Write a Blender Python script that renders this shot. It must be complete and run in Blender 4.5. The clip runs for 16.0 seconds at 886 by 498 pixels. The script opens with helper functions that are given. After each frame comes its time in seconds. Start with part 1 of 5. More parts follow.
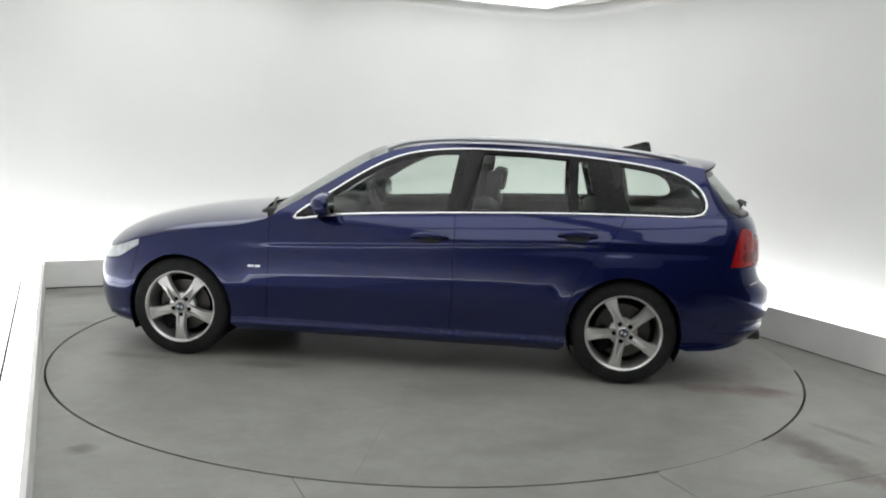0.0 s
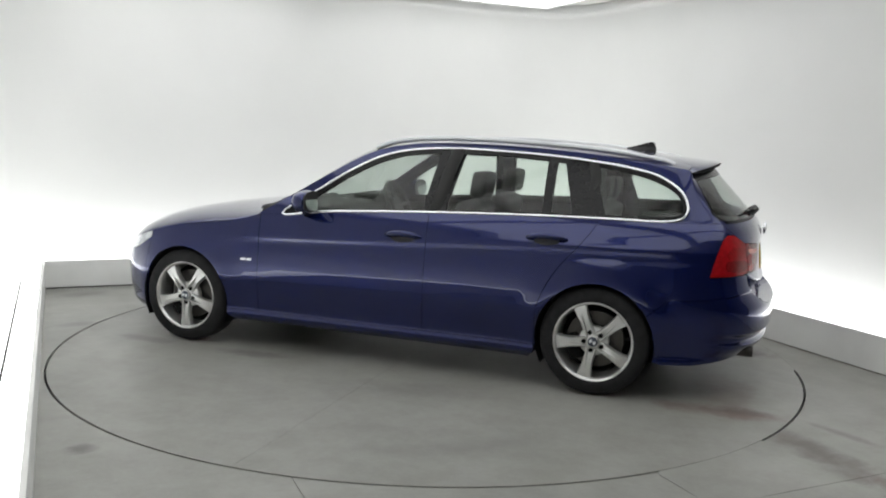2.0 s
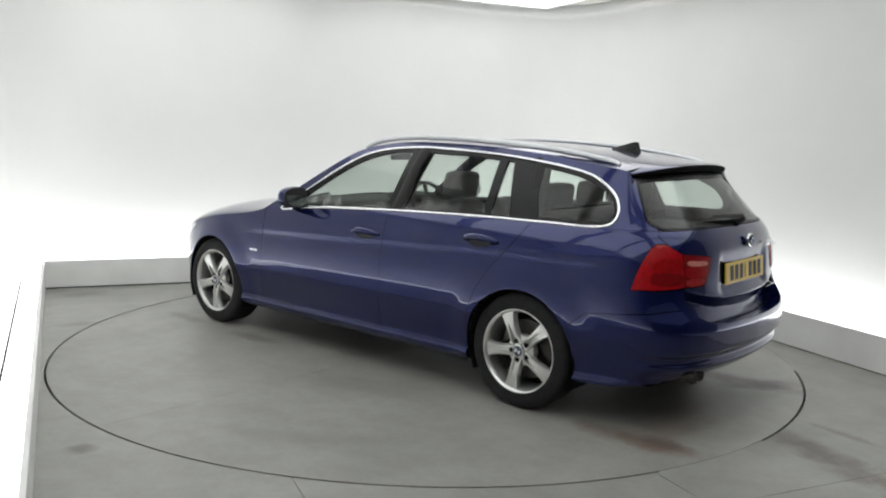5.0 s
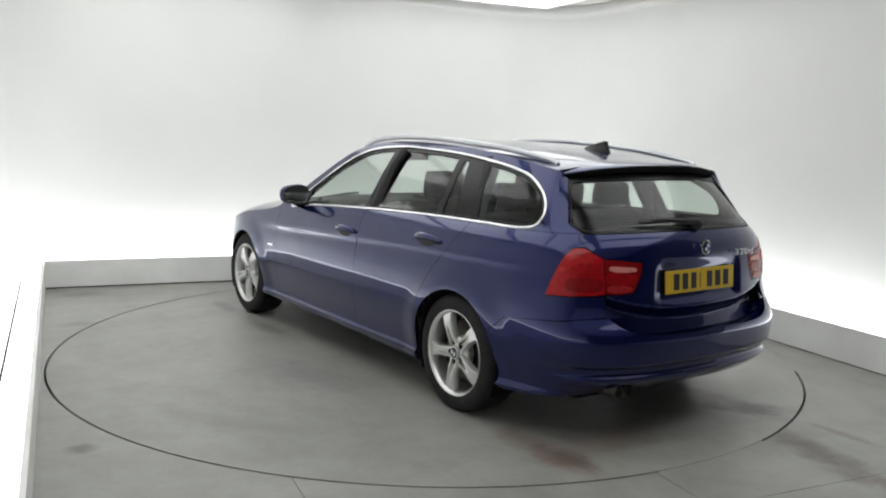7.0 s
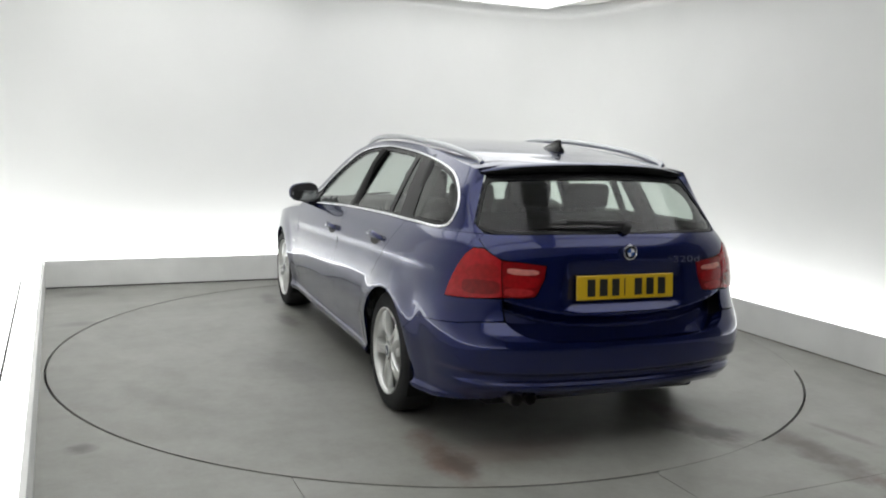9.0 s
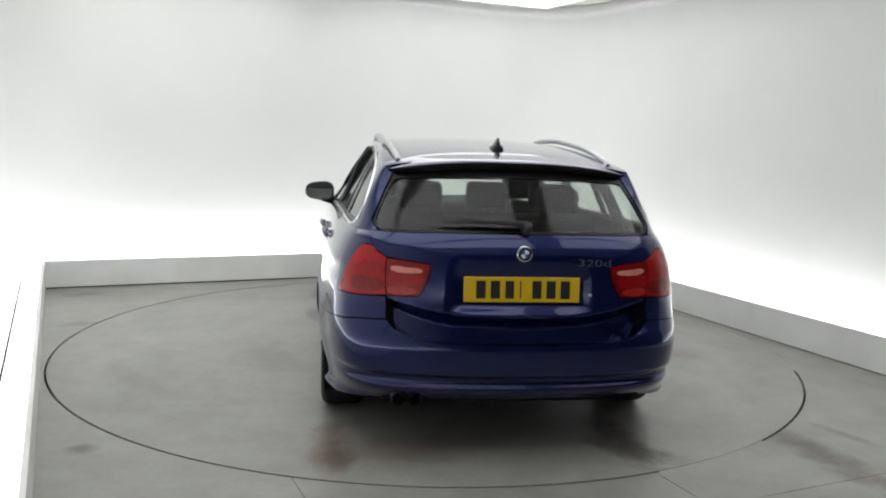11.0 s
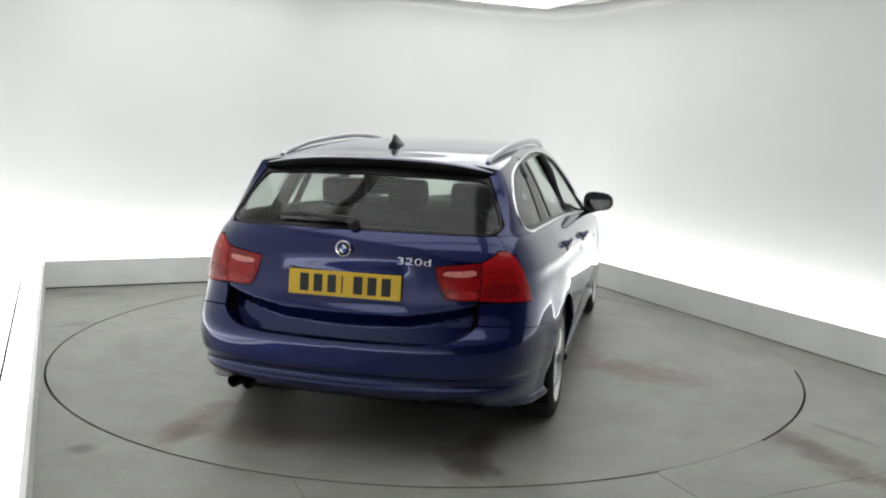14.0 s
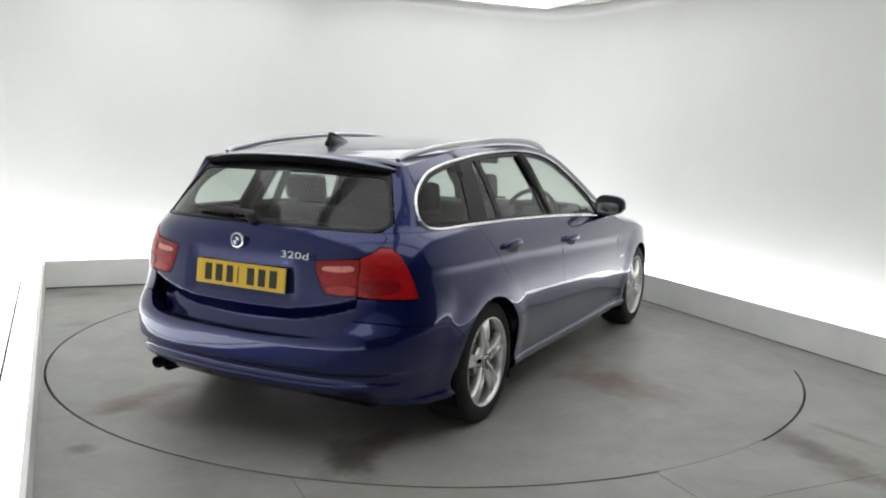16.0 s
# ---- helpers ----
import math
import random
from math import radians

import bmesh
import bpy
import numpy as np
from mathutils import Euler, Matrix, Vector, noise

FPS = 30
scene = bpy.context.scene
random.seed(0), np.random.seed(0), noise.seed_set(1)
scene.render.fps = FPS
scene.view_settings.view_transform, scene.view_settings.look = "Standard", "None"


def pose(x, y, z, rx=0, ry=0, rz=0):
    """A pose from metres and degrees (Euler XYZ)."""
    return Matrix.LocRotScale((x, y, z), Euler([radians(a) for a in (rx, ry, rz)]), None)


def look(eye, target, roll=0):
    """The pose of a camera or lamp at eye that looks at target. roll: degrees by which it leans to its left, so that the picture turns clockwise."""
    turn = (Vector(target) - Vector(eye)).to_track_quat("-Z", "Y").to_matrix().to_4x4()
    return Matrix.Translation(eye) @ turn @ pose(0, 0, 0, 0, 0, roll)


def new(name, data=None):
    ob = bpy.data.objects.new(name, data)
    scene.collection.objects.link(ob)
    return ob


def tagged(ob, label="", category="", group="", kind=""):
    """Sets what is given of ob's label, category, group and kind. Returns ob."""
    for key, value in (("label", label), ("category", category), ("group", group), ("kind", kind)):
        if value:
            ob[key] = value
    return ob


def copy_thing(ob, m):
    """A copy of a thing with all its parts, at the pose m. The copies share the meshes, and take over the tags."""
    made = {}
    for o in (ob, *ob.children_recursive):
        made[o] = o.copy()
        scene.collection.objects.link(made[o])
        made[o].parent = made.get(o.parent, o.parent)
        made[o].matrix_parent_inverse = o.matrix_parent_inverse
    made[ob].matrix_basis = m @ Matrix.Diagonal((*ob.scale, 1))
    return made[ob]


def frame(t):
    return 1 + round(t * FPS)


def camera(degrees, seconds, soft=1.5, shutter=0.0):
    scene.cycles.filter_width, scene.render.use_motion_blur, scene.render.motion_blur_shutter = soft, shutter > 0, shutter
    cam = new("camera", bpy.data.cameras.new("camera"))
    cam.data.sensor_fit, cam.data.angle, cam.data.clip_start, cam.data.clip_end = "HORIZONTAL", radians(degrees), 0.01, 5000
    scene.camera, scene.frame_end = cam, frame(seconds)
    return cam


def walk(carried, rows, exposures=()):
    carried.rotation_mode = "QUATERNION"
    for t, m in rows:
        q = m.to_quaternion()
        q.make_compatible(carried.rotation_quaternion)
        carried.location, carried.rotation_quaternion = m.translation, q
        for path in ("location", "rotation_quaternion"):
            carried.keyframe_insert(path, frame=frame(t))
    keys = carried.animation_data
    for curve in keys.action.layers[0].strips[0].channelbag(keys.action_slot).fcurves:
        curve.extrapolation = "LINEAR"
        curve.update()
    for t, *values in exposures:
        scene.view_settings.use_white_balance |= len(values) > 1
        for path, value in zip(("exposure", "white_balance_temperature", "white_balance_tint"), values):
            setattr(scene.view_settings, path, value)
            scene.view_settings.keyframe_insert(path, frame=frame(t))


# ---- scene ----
from mathutils.geometry import delaunay_2d_cdt

# ---------------------------------------------------------------- camera
EYE = Vector((0.0, -5.783, 1.466))
AIM = EYE + Vector((0.01375, 0.99042, -0.13738)) * 6
cam = camera(55.29, 16.0, soft=2.0)
STAND = look(EYE, AIM, 1.927)
walk(cam, [(0.0, STAND), (16.0, STAND)])

# ---------------------------------------------------------------- world and exposure
world = bpy.data.worlds.new("world")
scene.world = world
world.use_nodes = True
world.node_tree.nodes["Background"].inputs[0].default_value = (0.8, 0.85, 0.9, 1)
world.node_tree.nodes["Background"].inputs[1].default_value = 0.05
scene.view_settings.exposure = 0.0
TROUGH_GLOW = 2.9
CEILING_GLOW = 1.24

# ---------------------------------------------------------------- small helpers
ROOM = pose(0, 0, 0, 0, 0, 23.5)


def mesh_of(name, bm):
    me = bpy.data.meshes.new(name)
    bm.to_mesh(me)
    bm.free()
    return me


def part(name, bm, material, parent, label=""):
    """Link a bmesh as one mesh object under a thing or a part."""
    me = mesh_of(name, bm) if isinstance(bm, bmesh.types.BMesh) else bm
    if material is not None and not me.materials:
        me.materials.append(material)
    ob = new(name, me)
    ob.parent = parent
    if label:
        ob["label"] = label
    return ob


def smooth(me, angle=None):
    for p in me.polygons:
        p.use_smooth = True
    if angle:
        me.set_sharp_from_angle(angle=radians(angle))
    return me


def box(bm, x0, x1, y0, y1, z0, z1, bevel=0.0, segments=2):
    m = Matrix.LocRotScale(((x0 + x1) / 2, (y0 + y1) / 2, (z0 + z1) / 2), None, (x1 - x0, y1 - y0, z1 - z0))
    vs = bmesh.ops.create_cube(bm, size=1, matrix=m)["verts"]
    if bevel:
        es = list({e for v in vs for e in v.link_edges})
        bmesh.ops.bevel(bm, geom=es, offset=bevel, segments=segments, affect="EDGES", profile=0.6)
    return bm


def lerp(table, x):
    """Piecewise smooth value at x from pairs (x, value) in rising order."""
    xs = [p[0] for p in table]
    ys = [p[1] for p in table]
    n = len(xs)
    if x <= xs[0]:
        return ys[0]
    if x >= xs[-1]:
        return ys[-1]
    k = max(i for i in range(n - 1) if xs[i] <= x)
    h = xs[k + 1] - xs[k]
    d = [(ys[i + 1] - ys[i]) / (xs[i + 1] - xs[i]) for i in range(n - 1)]

    def slope(i):
        if i == 0:
            return d[0]
        if i == n - 1:
            return d[-1]
        a, b = d[i - 1], d[i]
        return 0.0 if a * b <= 0 else 2 * a * b / (a + b)

    t = (x - xs[k]) / h
    m0, m1 = slope(k) * h, slope(k + 1) * h
    return (2 * t**3 - 3 * t**2 + 1) * ys[k] + (t**3 - 2 * t**2 + t) * m0 + (3 * t**2 - 2 * t**3) * ys[k + 1] + (t**3 - t**2) * m1


def inside(poly, x, y):
    hit, j = False, len(poly) - 1
    for i in range(len(poly)):
        xi, yi = poly[i]
        xj, yj = poly[j]
        if (yi > y) != (yj > y) and x < (xj - xi) * (y - yi) / (yj - yi) + xi:
            hit = not hit
        j = i
    return hit


# ---------------------------------------------------------------- materials
def material(name, color, rough=0.5, metal=0.0, spec=0.5, coat=0.0, coat_rough=0.03, scale=8.0, vary=0.08, bump=0.0, bump_scale=60.0,
             transmission=0.0, ior=1.45, glow=0.0, alpha=1.0, rough_vary=0.0):
    m = bpy.data.materials.new(name)
    m.use_nodes = True
    nt = m.node_tree
    b = nt.nodes["Principled BSDF"]
    b.inputs["Roughness"].default_value = rough
    b.inputs["Metallic"].default_value = metal
    b.inputs["Specular IOR Level"].default_value = spec
    b.inputs["Coat Weight"].default_value = coat
    b.inputs["Coat Roughness"].default_value = coat_rough
    b.inputs["Transmission Weight"].default_value = transmission
    b.inputs["IOR"].default_value = ior
    b.inputs["Alpha"].default_value = alpha
    if glow:
        b.inputs["Emission Color"].default_value = (*color, 1)
        b.inputs["Emission Strength"].default_value = glow
    co = nt.nodes.new("ShaderNodeTexCoord")
    if vary:
        n = nt.nodes.new("ShaderNodeTexNoise")
        n.inputs["Scale"].default_value = scale
        n.inputs["Detail"].default_value = 6
        nt.links.new(co.outputs["Object"], n.inputs["Vector"])
        r = nt.nodes.new("ShaderNodeValToRGB")
        r.color_ramp.elements[0].position, r.color_ramp.elements[1].position = 0.3, 0.7
        r.color_ramp.elements[0].color = (*[c * (1 - vary) for c in color], 1)
        r.color_ramp.elements[1].color = (*[min(1, c * (1 + vary)) for c in color], 1)
        nt.links.new(n.outputs["Fac"], r.inputs["Fac"])
        nt.links.new(r.outputs["Color"], b.inputs["Base Color"])
        if rough_vary:
            mr = nt.nodes.new("ShaderNodeMapRange")
            mr.inputs["From Min"].default_value, mr.inputs["From Max"].default_value = 0.3, 0.7
            mr.inputs["To Min"].default_value, mr.inputs["To Max"].default_value = rough - rough_vary, rough + rough_vary
            nt.links.new(n.outputs["Fac"], mr.inputs["Value"])
            nt.links.new(mr.outputs["Result"], b.inputs["Roughness"])
    else:
        b.inputs["Base Color"].default_value = (*color, 1)
    if bump:
        n2 = nt.nodes.new("ShaderNodeTexNoise")
        n2.inputs["Scale"].default_value = bump_scale
        n2.inputs["Detail"].default_value = 4
        nt.links.new(co.outputs["Object"], n2.inputs["Vector"])
        bp = nt.nodes.new("ShaderNodeBump")
        bp.inputs["Strength"].default_value = bump
        bp.inputs["Distance"].default_value = 0.003
        nt.links.new(n2.outputs["Fac"], bp.inputs["Height"])
        nt.links.new(bp.outputs["Normal"], b.inputs["Normal"])
    return m


def floor_material(name, color, stains):
    """Grey painted floor: broad clouding, fine grain, and tyre or rust stains given as (x, y, angle, length, width, strength, colour)."""
    m = material(name, color, rough=0.36, spec=0.5, vary=0.0)
    nt = m.node_tree
    b = nt.nodes["Principled BSDF"]
    co = nt.nodes.new("ShaderNodeTexCoord")

    def noise_node(scale, detail, rough=0.5):
        n = nt.nodes.new("ShaderNodeTexNoise")
        n.inputs["Scale"].default_value, n.inputs["Detail"].default_value, n.inputs["Roughness"].default_value = scale, detail, rough
        nt.links.new(co.outputs["Object"], n.inputs["Vector"])
        return n

    def ramp(fac, a, ca, bpos, cb):
        r = nt.nodes.new("ShaderNodeValToRGB")
        r.color_ramp.elements[0].position, r.color_ramp.elements[1].position = a, bpos
        r.color_ramp.elements[0].color, r.color_ramp.elements[1].color = (*ca, 1), (*cb, 1)
        nt.links.new(fac, r.inputs["Fac"])
        return r

    def mix(kind, fac, a, c):
        x = nt.nodes.new("ShaderNodeMix")
        x.data_type, x.blend_type = "RGBA", kind
        if isinstance(fac, float):
            x.inputs[0].default_value = fac
        else:
            nt.links.new(fac, x.inputs[0])
        nt.links.new(a, x.inputs[6])
        if isinstance(c, tuple):
            x.inputs[7].default_value = (*c, 1)
        else:
            nt.links.new(c, x.inputs[7])
        return x.outputs[2]

    broad = ramp(noise_node(0.9, 4).outputs["Fac"], 0.3, [c * 0.86 for c in color], 0.72, [c * 1.1 for c in color])
    fine = ramp(noise_node(26, 8, 0.7).outputs["Fac"], 0.3, (0.9, 0.9, 0.9), 0.7, (1.0, 1.0, 1.0))
    worn = ramp(noise_node(4.2, 7, 0.62).outputs["Fac"], 0.36, (0.87, 0.865, 0.85), 0.60, (1.0, 1.0, 1.0))
    out = mix("MULTIPLY", 1.0, broad.outputs["Color"], fine.outputs["Color"])
    out = mix("MULTIPLY", 1.0, out, worn.outputs["Color"])
    edge = noise_node(5.5, 6, 0.65)
    for x, y, ang, length, width, strength, tint in stains:
        mp = nt.nodes.new("ShaderNodeMapping")
        mp.vector_type = "TEXTURE"
        mp.inputs["Location"].default_value = (x, y, 0)
        mp.inputs["Rotation"].default_value = (0, 0, radians(ang))
        mp.inputs["Scale"].default_value = (length, width, 50)
        nt.links.new(co.outputs["Object"], mp.inputs["Vector"])
        ln = nt.nodes.new("ShaderNodeVectorMath")
        ln.operation = "LENGTH"
        nt.links.new(mp.outputs["Vector"], ln.inputs[0])
        ad = nt.nodes.new("ShaderNodeMath")
        ad.operation = "MULTIPLY_ADD"
        ad.inputs[1].default_value = 1.6
        nt.links.new(edge.outputs["Fac"], ad.inputs[0])
        nt.links.new(ln.outputs["Value"], ad.inputs[2])
        mr = nt.nodes.new("ShaderNodeMapRange")
        mr.interpolation_type = "SMOOTHSTEP"
        mr.inputs["From Min"].default_value, mr.inputs["From Max"].default_value = 0.95, 1.85
        mr.inputs["To Min"].default_value, mr.inputs["To Max"].default_value = strength, 0.0
        nt.links.new(ad.outputs["Value"], mr.inputs["Value"])
        out = mix("MIX", mr.outputs["Result"], out, tuple(tint))
    nt.links.new(out, b.inputs["Base Color"])
    rr = nt.nodes.new("ShaderNodeMapRange")
    rr.inputs["From Min"].default_value, rr.inputs["From Max"].default_value = 0.3, 0.7
    rr.inputs["To Min"].default_value, rr.inputs["To Max"].default_value = 0.32, 0.46
    nt.links.new(noise_node(2.2, 5).outputs["Fac"], rr.inputs["Value"])
    nt.links.new(rr.outputs["Result"], b.inputs["Roughness"])
    bp = nt.nodes.new("ShaderNodeBump")
    bp.inputs["Strength"].default_value, bp.inputs["Distance"].default_value = 0.25, 0.002
    nt.links.new(noise_node(70, 5).outputs["Fac"], bp.inputs["Height"])
    nt.links.new(bp.outputs["Normal"], b.inputs["Normal"])
    return m


RUST = (0.14, 0.080, 0.062)
SOOT = (0.085, 0.08, 0.076)
GRIME = (0.105, 0.088, 0.078)
FLOOR_GREY = (0.315, 0.315, 0.292)
# stains in the room's own axes
floor_mat = floor_material("floor_paint", FLOOR_GREY, [
    (-2.27, -1.33, 30, 0.085, 0.075, 0.8, SOOT),
    (0.97, -2.48, 84, 0.58, 0.15, 0.8, GRIME),
    (1.30, -2.35, 100, 0.28, 0.05, 0.5, GRIME),
    (1.02, -3.10, 84, 0.40, 0.20, 0.7, RUST),
    (-2.27, 1.21, 10, 0.3, 0.10, 0.4, SOOT),
    (-2.2, 2.35, 10, 0.3, 0.14, 0.35, SOOT),
    (-2.32, 0.3, 80, 0.5, 0.08, 0.25, SOOT),
])
# stains in the turntable's axes (x along the car)
table_mat = floor_material("turntable_paint", FLOOR_GREY, [
    (-1.98, 0.67, 0, 0.50, 0.13, 0.75, RUST),
    (-2.05, 0.64, 8, 0.25, 0.08, 0.6, SOOT),
    (-1.95, -0.75, 4, 0.50, 0.12, 0.9, GRIME),
    (-2.06, -0.74, 50, 0.30, 0.13, 0.9, SOOT),
    (-2.00, 0.35, 95, 0.55, 0.22, 0.40, RUST),
    (-0.20, -1.38, 75, 0.58, 0.26, 0.70, RUST),
    (0.15, -1.10, 20, 0.45, 0.14, 0.35, RUST),
    (0.90, 0.80, 5, 0.40, 0.10, 0.6, SOOT),
    (1.75, 0.80, 0, 0.35, 0.09, 0.4, SOOT),
    (1.60, -0.78, 0, 0.55, 0.10, 0.45, RUST),
    (-0.35, 1.05, 15, 0.60, 0.22, 0.22, SOOT),
    (-0.9, 1.75, 35, 0.45, 0.12, 0.18, SOOT),
])
gap_mat = material("dark_joint", (0.015, 0.015, 0.016), rough=0.8, vary=0.2, scale=20)
kerb_mat = material("kerb_white_paint", (0.82, 0.82, 0.805), rough=0.5, vary=0.06, scale=3, bump=0.2, bump_scale=40)
wall_mat = material("wall_white_paint", (0.80, 0.80, 0.79), rough=0.75, spec=0.2, vary=0.02, scale=1.2, bump=0.1, bump_scale=25)
# for the unseen walls, dark to darken what the car reflects
unseen_wall_mat = material("dark_unseen_wall", (0.10, 0.10, 0.105), rough=0.7, vary=0.1, scale=2)
diffuser_mat = material("light_diffuser", (0.985, 1.0, 0.99), rough=0.6, vary=0.0, glow=TROUGH_GLOW)
lamp_mat = material("ceiling_lamp_glow", (0.985, 0.995, 0.985), rough=0.6, vary=0.0, glow=CEILING_GLOW)
trim_mat = material("lamp_frame_white", (0.75, 0.75, 0.74), rough=0.4, vary=0.03)

# ---------------------------------------------------------------- the studio
U0, U1, V0, V1 = -2.475, 2.50, -7.6, 2.675
KERB = 0.245
# south of this the unseen east side is kept dark for the tailgate's reflection
END_EAST = -3.0
RIM = 2.441


def sheet(points, edges_poly, keep, z=0.0):
    """A flat triangulated sheet through 2D points with closed constraint loops."""
    pts, edges = [], []
    for loop in edges_poly:
        k = len(pts)
        pts += [Vector(p) for p in loop]
        edges += [(k + i, k + (i + 1) % len(loop)) for i in range(len(loop))]
    pts += [Vector(p) for p in points]
    vs, _, fs, _, _, _ = delaunay_2d_cdt(pts, edges, [], 0, 1e-6)
    bm = bmesh.new()
    bv = [bm.verts.new((v[0], v[1], z)) for v in vs]
    for f in fs:
        c = sum((vs[i] for i in f), Vector((0, 0))) / len(f)
        if keep(c[0], c[1]):
            bm.faces.new([bv[i] for i in f])
    bmesh.ops.delete(bm, geom=[v for v in bm.verts if not v.link_faces], context="VERTS")
    bmesh.ops.recalc_face_normals(bm, faces=bm.faces)
    if bm.faces and bm.faces[:][0].normal.z < 0:
        bmesh.ops.reverse_faces(bm, faces=bm.faces)
    return bm


def thicken(bm, depth):
    """Give a flat sheet a rim that goes down by depth."""
    edges = [e for e in bm.edges if e.is_boundary]
    made = bmesh.ops.extrude_edge_only(bm, edges=edges)["geom"]
    for v in made:
        if isinstance(v, bmesh.types.BMVert):
            v.co.z -= depth
    bmesh.ops.recalc_face_normals(bm, faces=bm.faces)
    return bm


def build_floor():
    ring = [(RIM * math.cos(a), RIM * math.sin(a)) for a in np.linspace(0, 2 * math.pi, 145)[:-1]]
    bm = box(bmesh.new(), U0 - 0.7, U1 + 0.75, V0, V1 + 0.75, -0.12, -0.030)
    base = tagged(new("floor", mesh_of("floor", bm)), "grey painted studio floor around the turntable", "floor", kind="structure")
    base.data.materials.append(gap_mat)
    base.matrix_world = ROOM
    g = 0.0016

    def plate(a, b, c, d, skip=None):
        rect = [(a, c), (b, c), (b, d), (a, d)]
        loops = [rect, ring]
        if skip:
            p, q, m, n = skip
            loops.append([(p, m), (q, m), (q, n), (p, n)])
        pts = [(a + (b - a) * x / 12, c + (d - c) * y / 12) for x in range(1, 12) for y in range(1, 12)]
        bm = sheet(pts, loops, lambda x, y: a < x < b and c < y < d and math.hypot(x, y) > RIM - 0.001 and not (skip and skip[0] < x < skip[1] and skip[2] < y < skip[3]))
        part("floor_plate", thicken(bm, 0.03), floor_mat, base)

    lane = (-1.46, 0.06)
    plate(U0 + 0.006, U1 - 0.006, -2.80 + g, V1 - 0.010, (lane[0] - g, lane[1] + g, -2.9, -1.0))
    plate(lane[0] + g, lane[1] - g, -2.80 + g, -1.0)
    for v0, v1 in ((-4.35, -2.80), (-5.9, -4.35), (V0, -5.9)):
        for u0, u1 in ((U0 + 0.006, -1.46), (-1.46, 0.06), (0.06, U1 - 0.006)):
            plate(u0 + g, u1 - g, v0 + g, v1 - g)
    # worn stretch where the ring joint is filled with dirt
    bm = bmesh.new()
    for a0 in list(range(-88, -70)) + list(range(-34, 6)):
        ps = [(r * math.cos(radians(q)), r * math.sin(radians(q))) for q in (a0, a0 + 1) for r in (RIM - 0.0135, RIM + 0.002)]
        v = [bm.verts.new((x, y, -0.001)) for x, y in (ps[0], ps[1], ps[3], ps[2])]
        bm.faces.new(v)
    bmesh.ops.remove_doubles(bm, verts=bm.verts, dist=1e-5)
    part("joint_filler", thicken(bm, 0.01), floor_mat, base)
    return base


def build_turntable():
    n = 144
    R = RIM - 0.014
    ring = [(R * math.cos(a), R * math.sin(a)) for a in np.linspace(0, 2 * math.pi, n + 1)[:-1]]
    root = tagged(new("turntable"), "round grey motor turntable with scuffed tyre marks, set in the floor", "turntable")
    g = 0.0007
    cuts = [-3, -0.02, 3]
    for k in range(2):
        a, b = cuts[k] + g, cuts[k + 1] - g
        band = [(a, -3), (b, -3), (b, 3), (a, 3)]
        pts = [(x, y) for x in np.arange(-2.4, 2.41, 0.3) for y in np.arange(-2.4, 2.41, 0.3)]
        bm = sheet(pts, [ring, band], lambda x, y: math.hypot(x, y) < R and a < x < b)
        part("deck_plate", thicken(bm, 0.02), table_mat, root)
    bm = bmesh.new()
    bmesh.ops.create_cone(bm, cap_ends=True, segments=96, radius1=R - 0.02, radius2=R - 0.02, depth=0.008, matrix=pose(0, 0, -0.0245))
    part("hub_plate", bm, gap_mat, root)
    return root


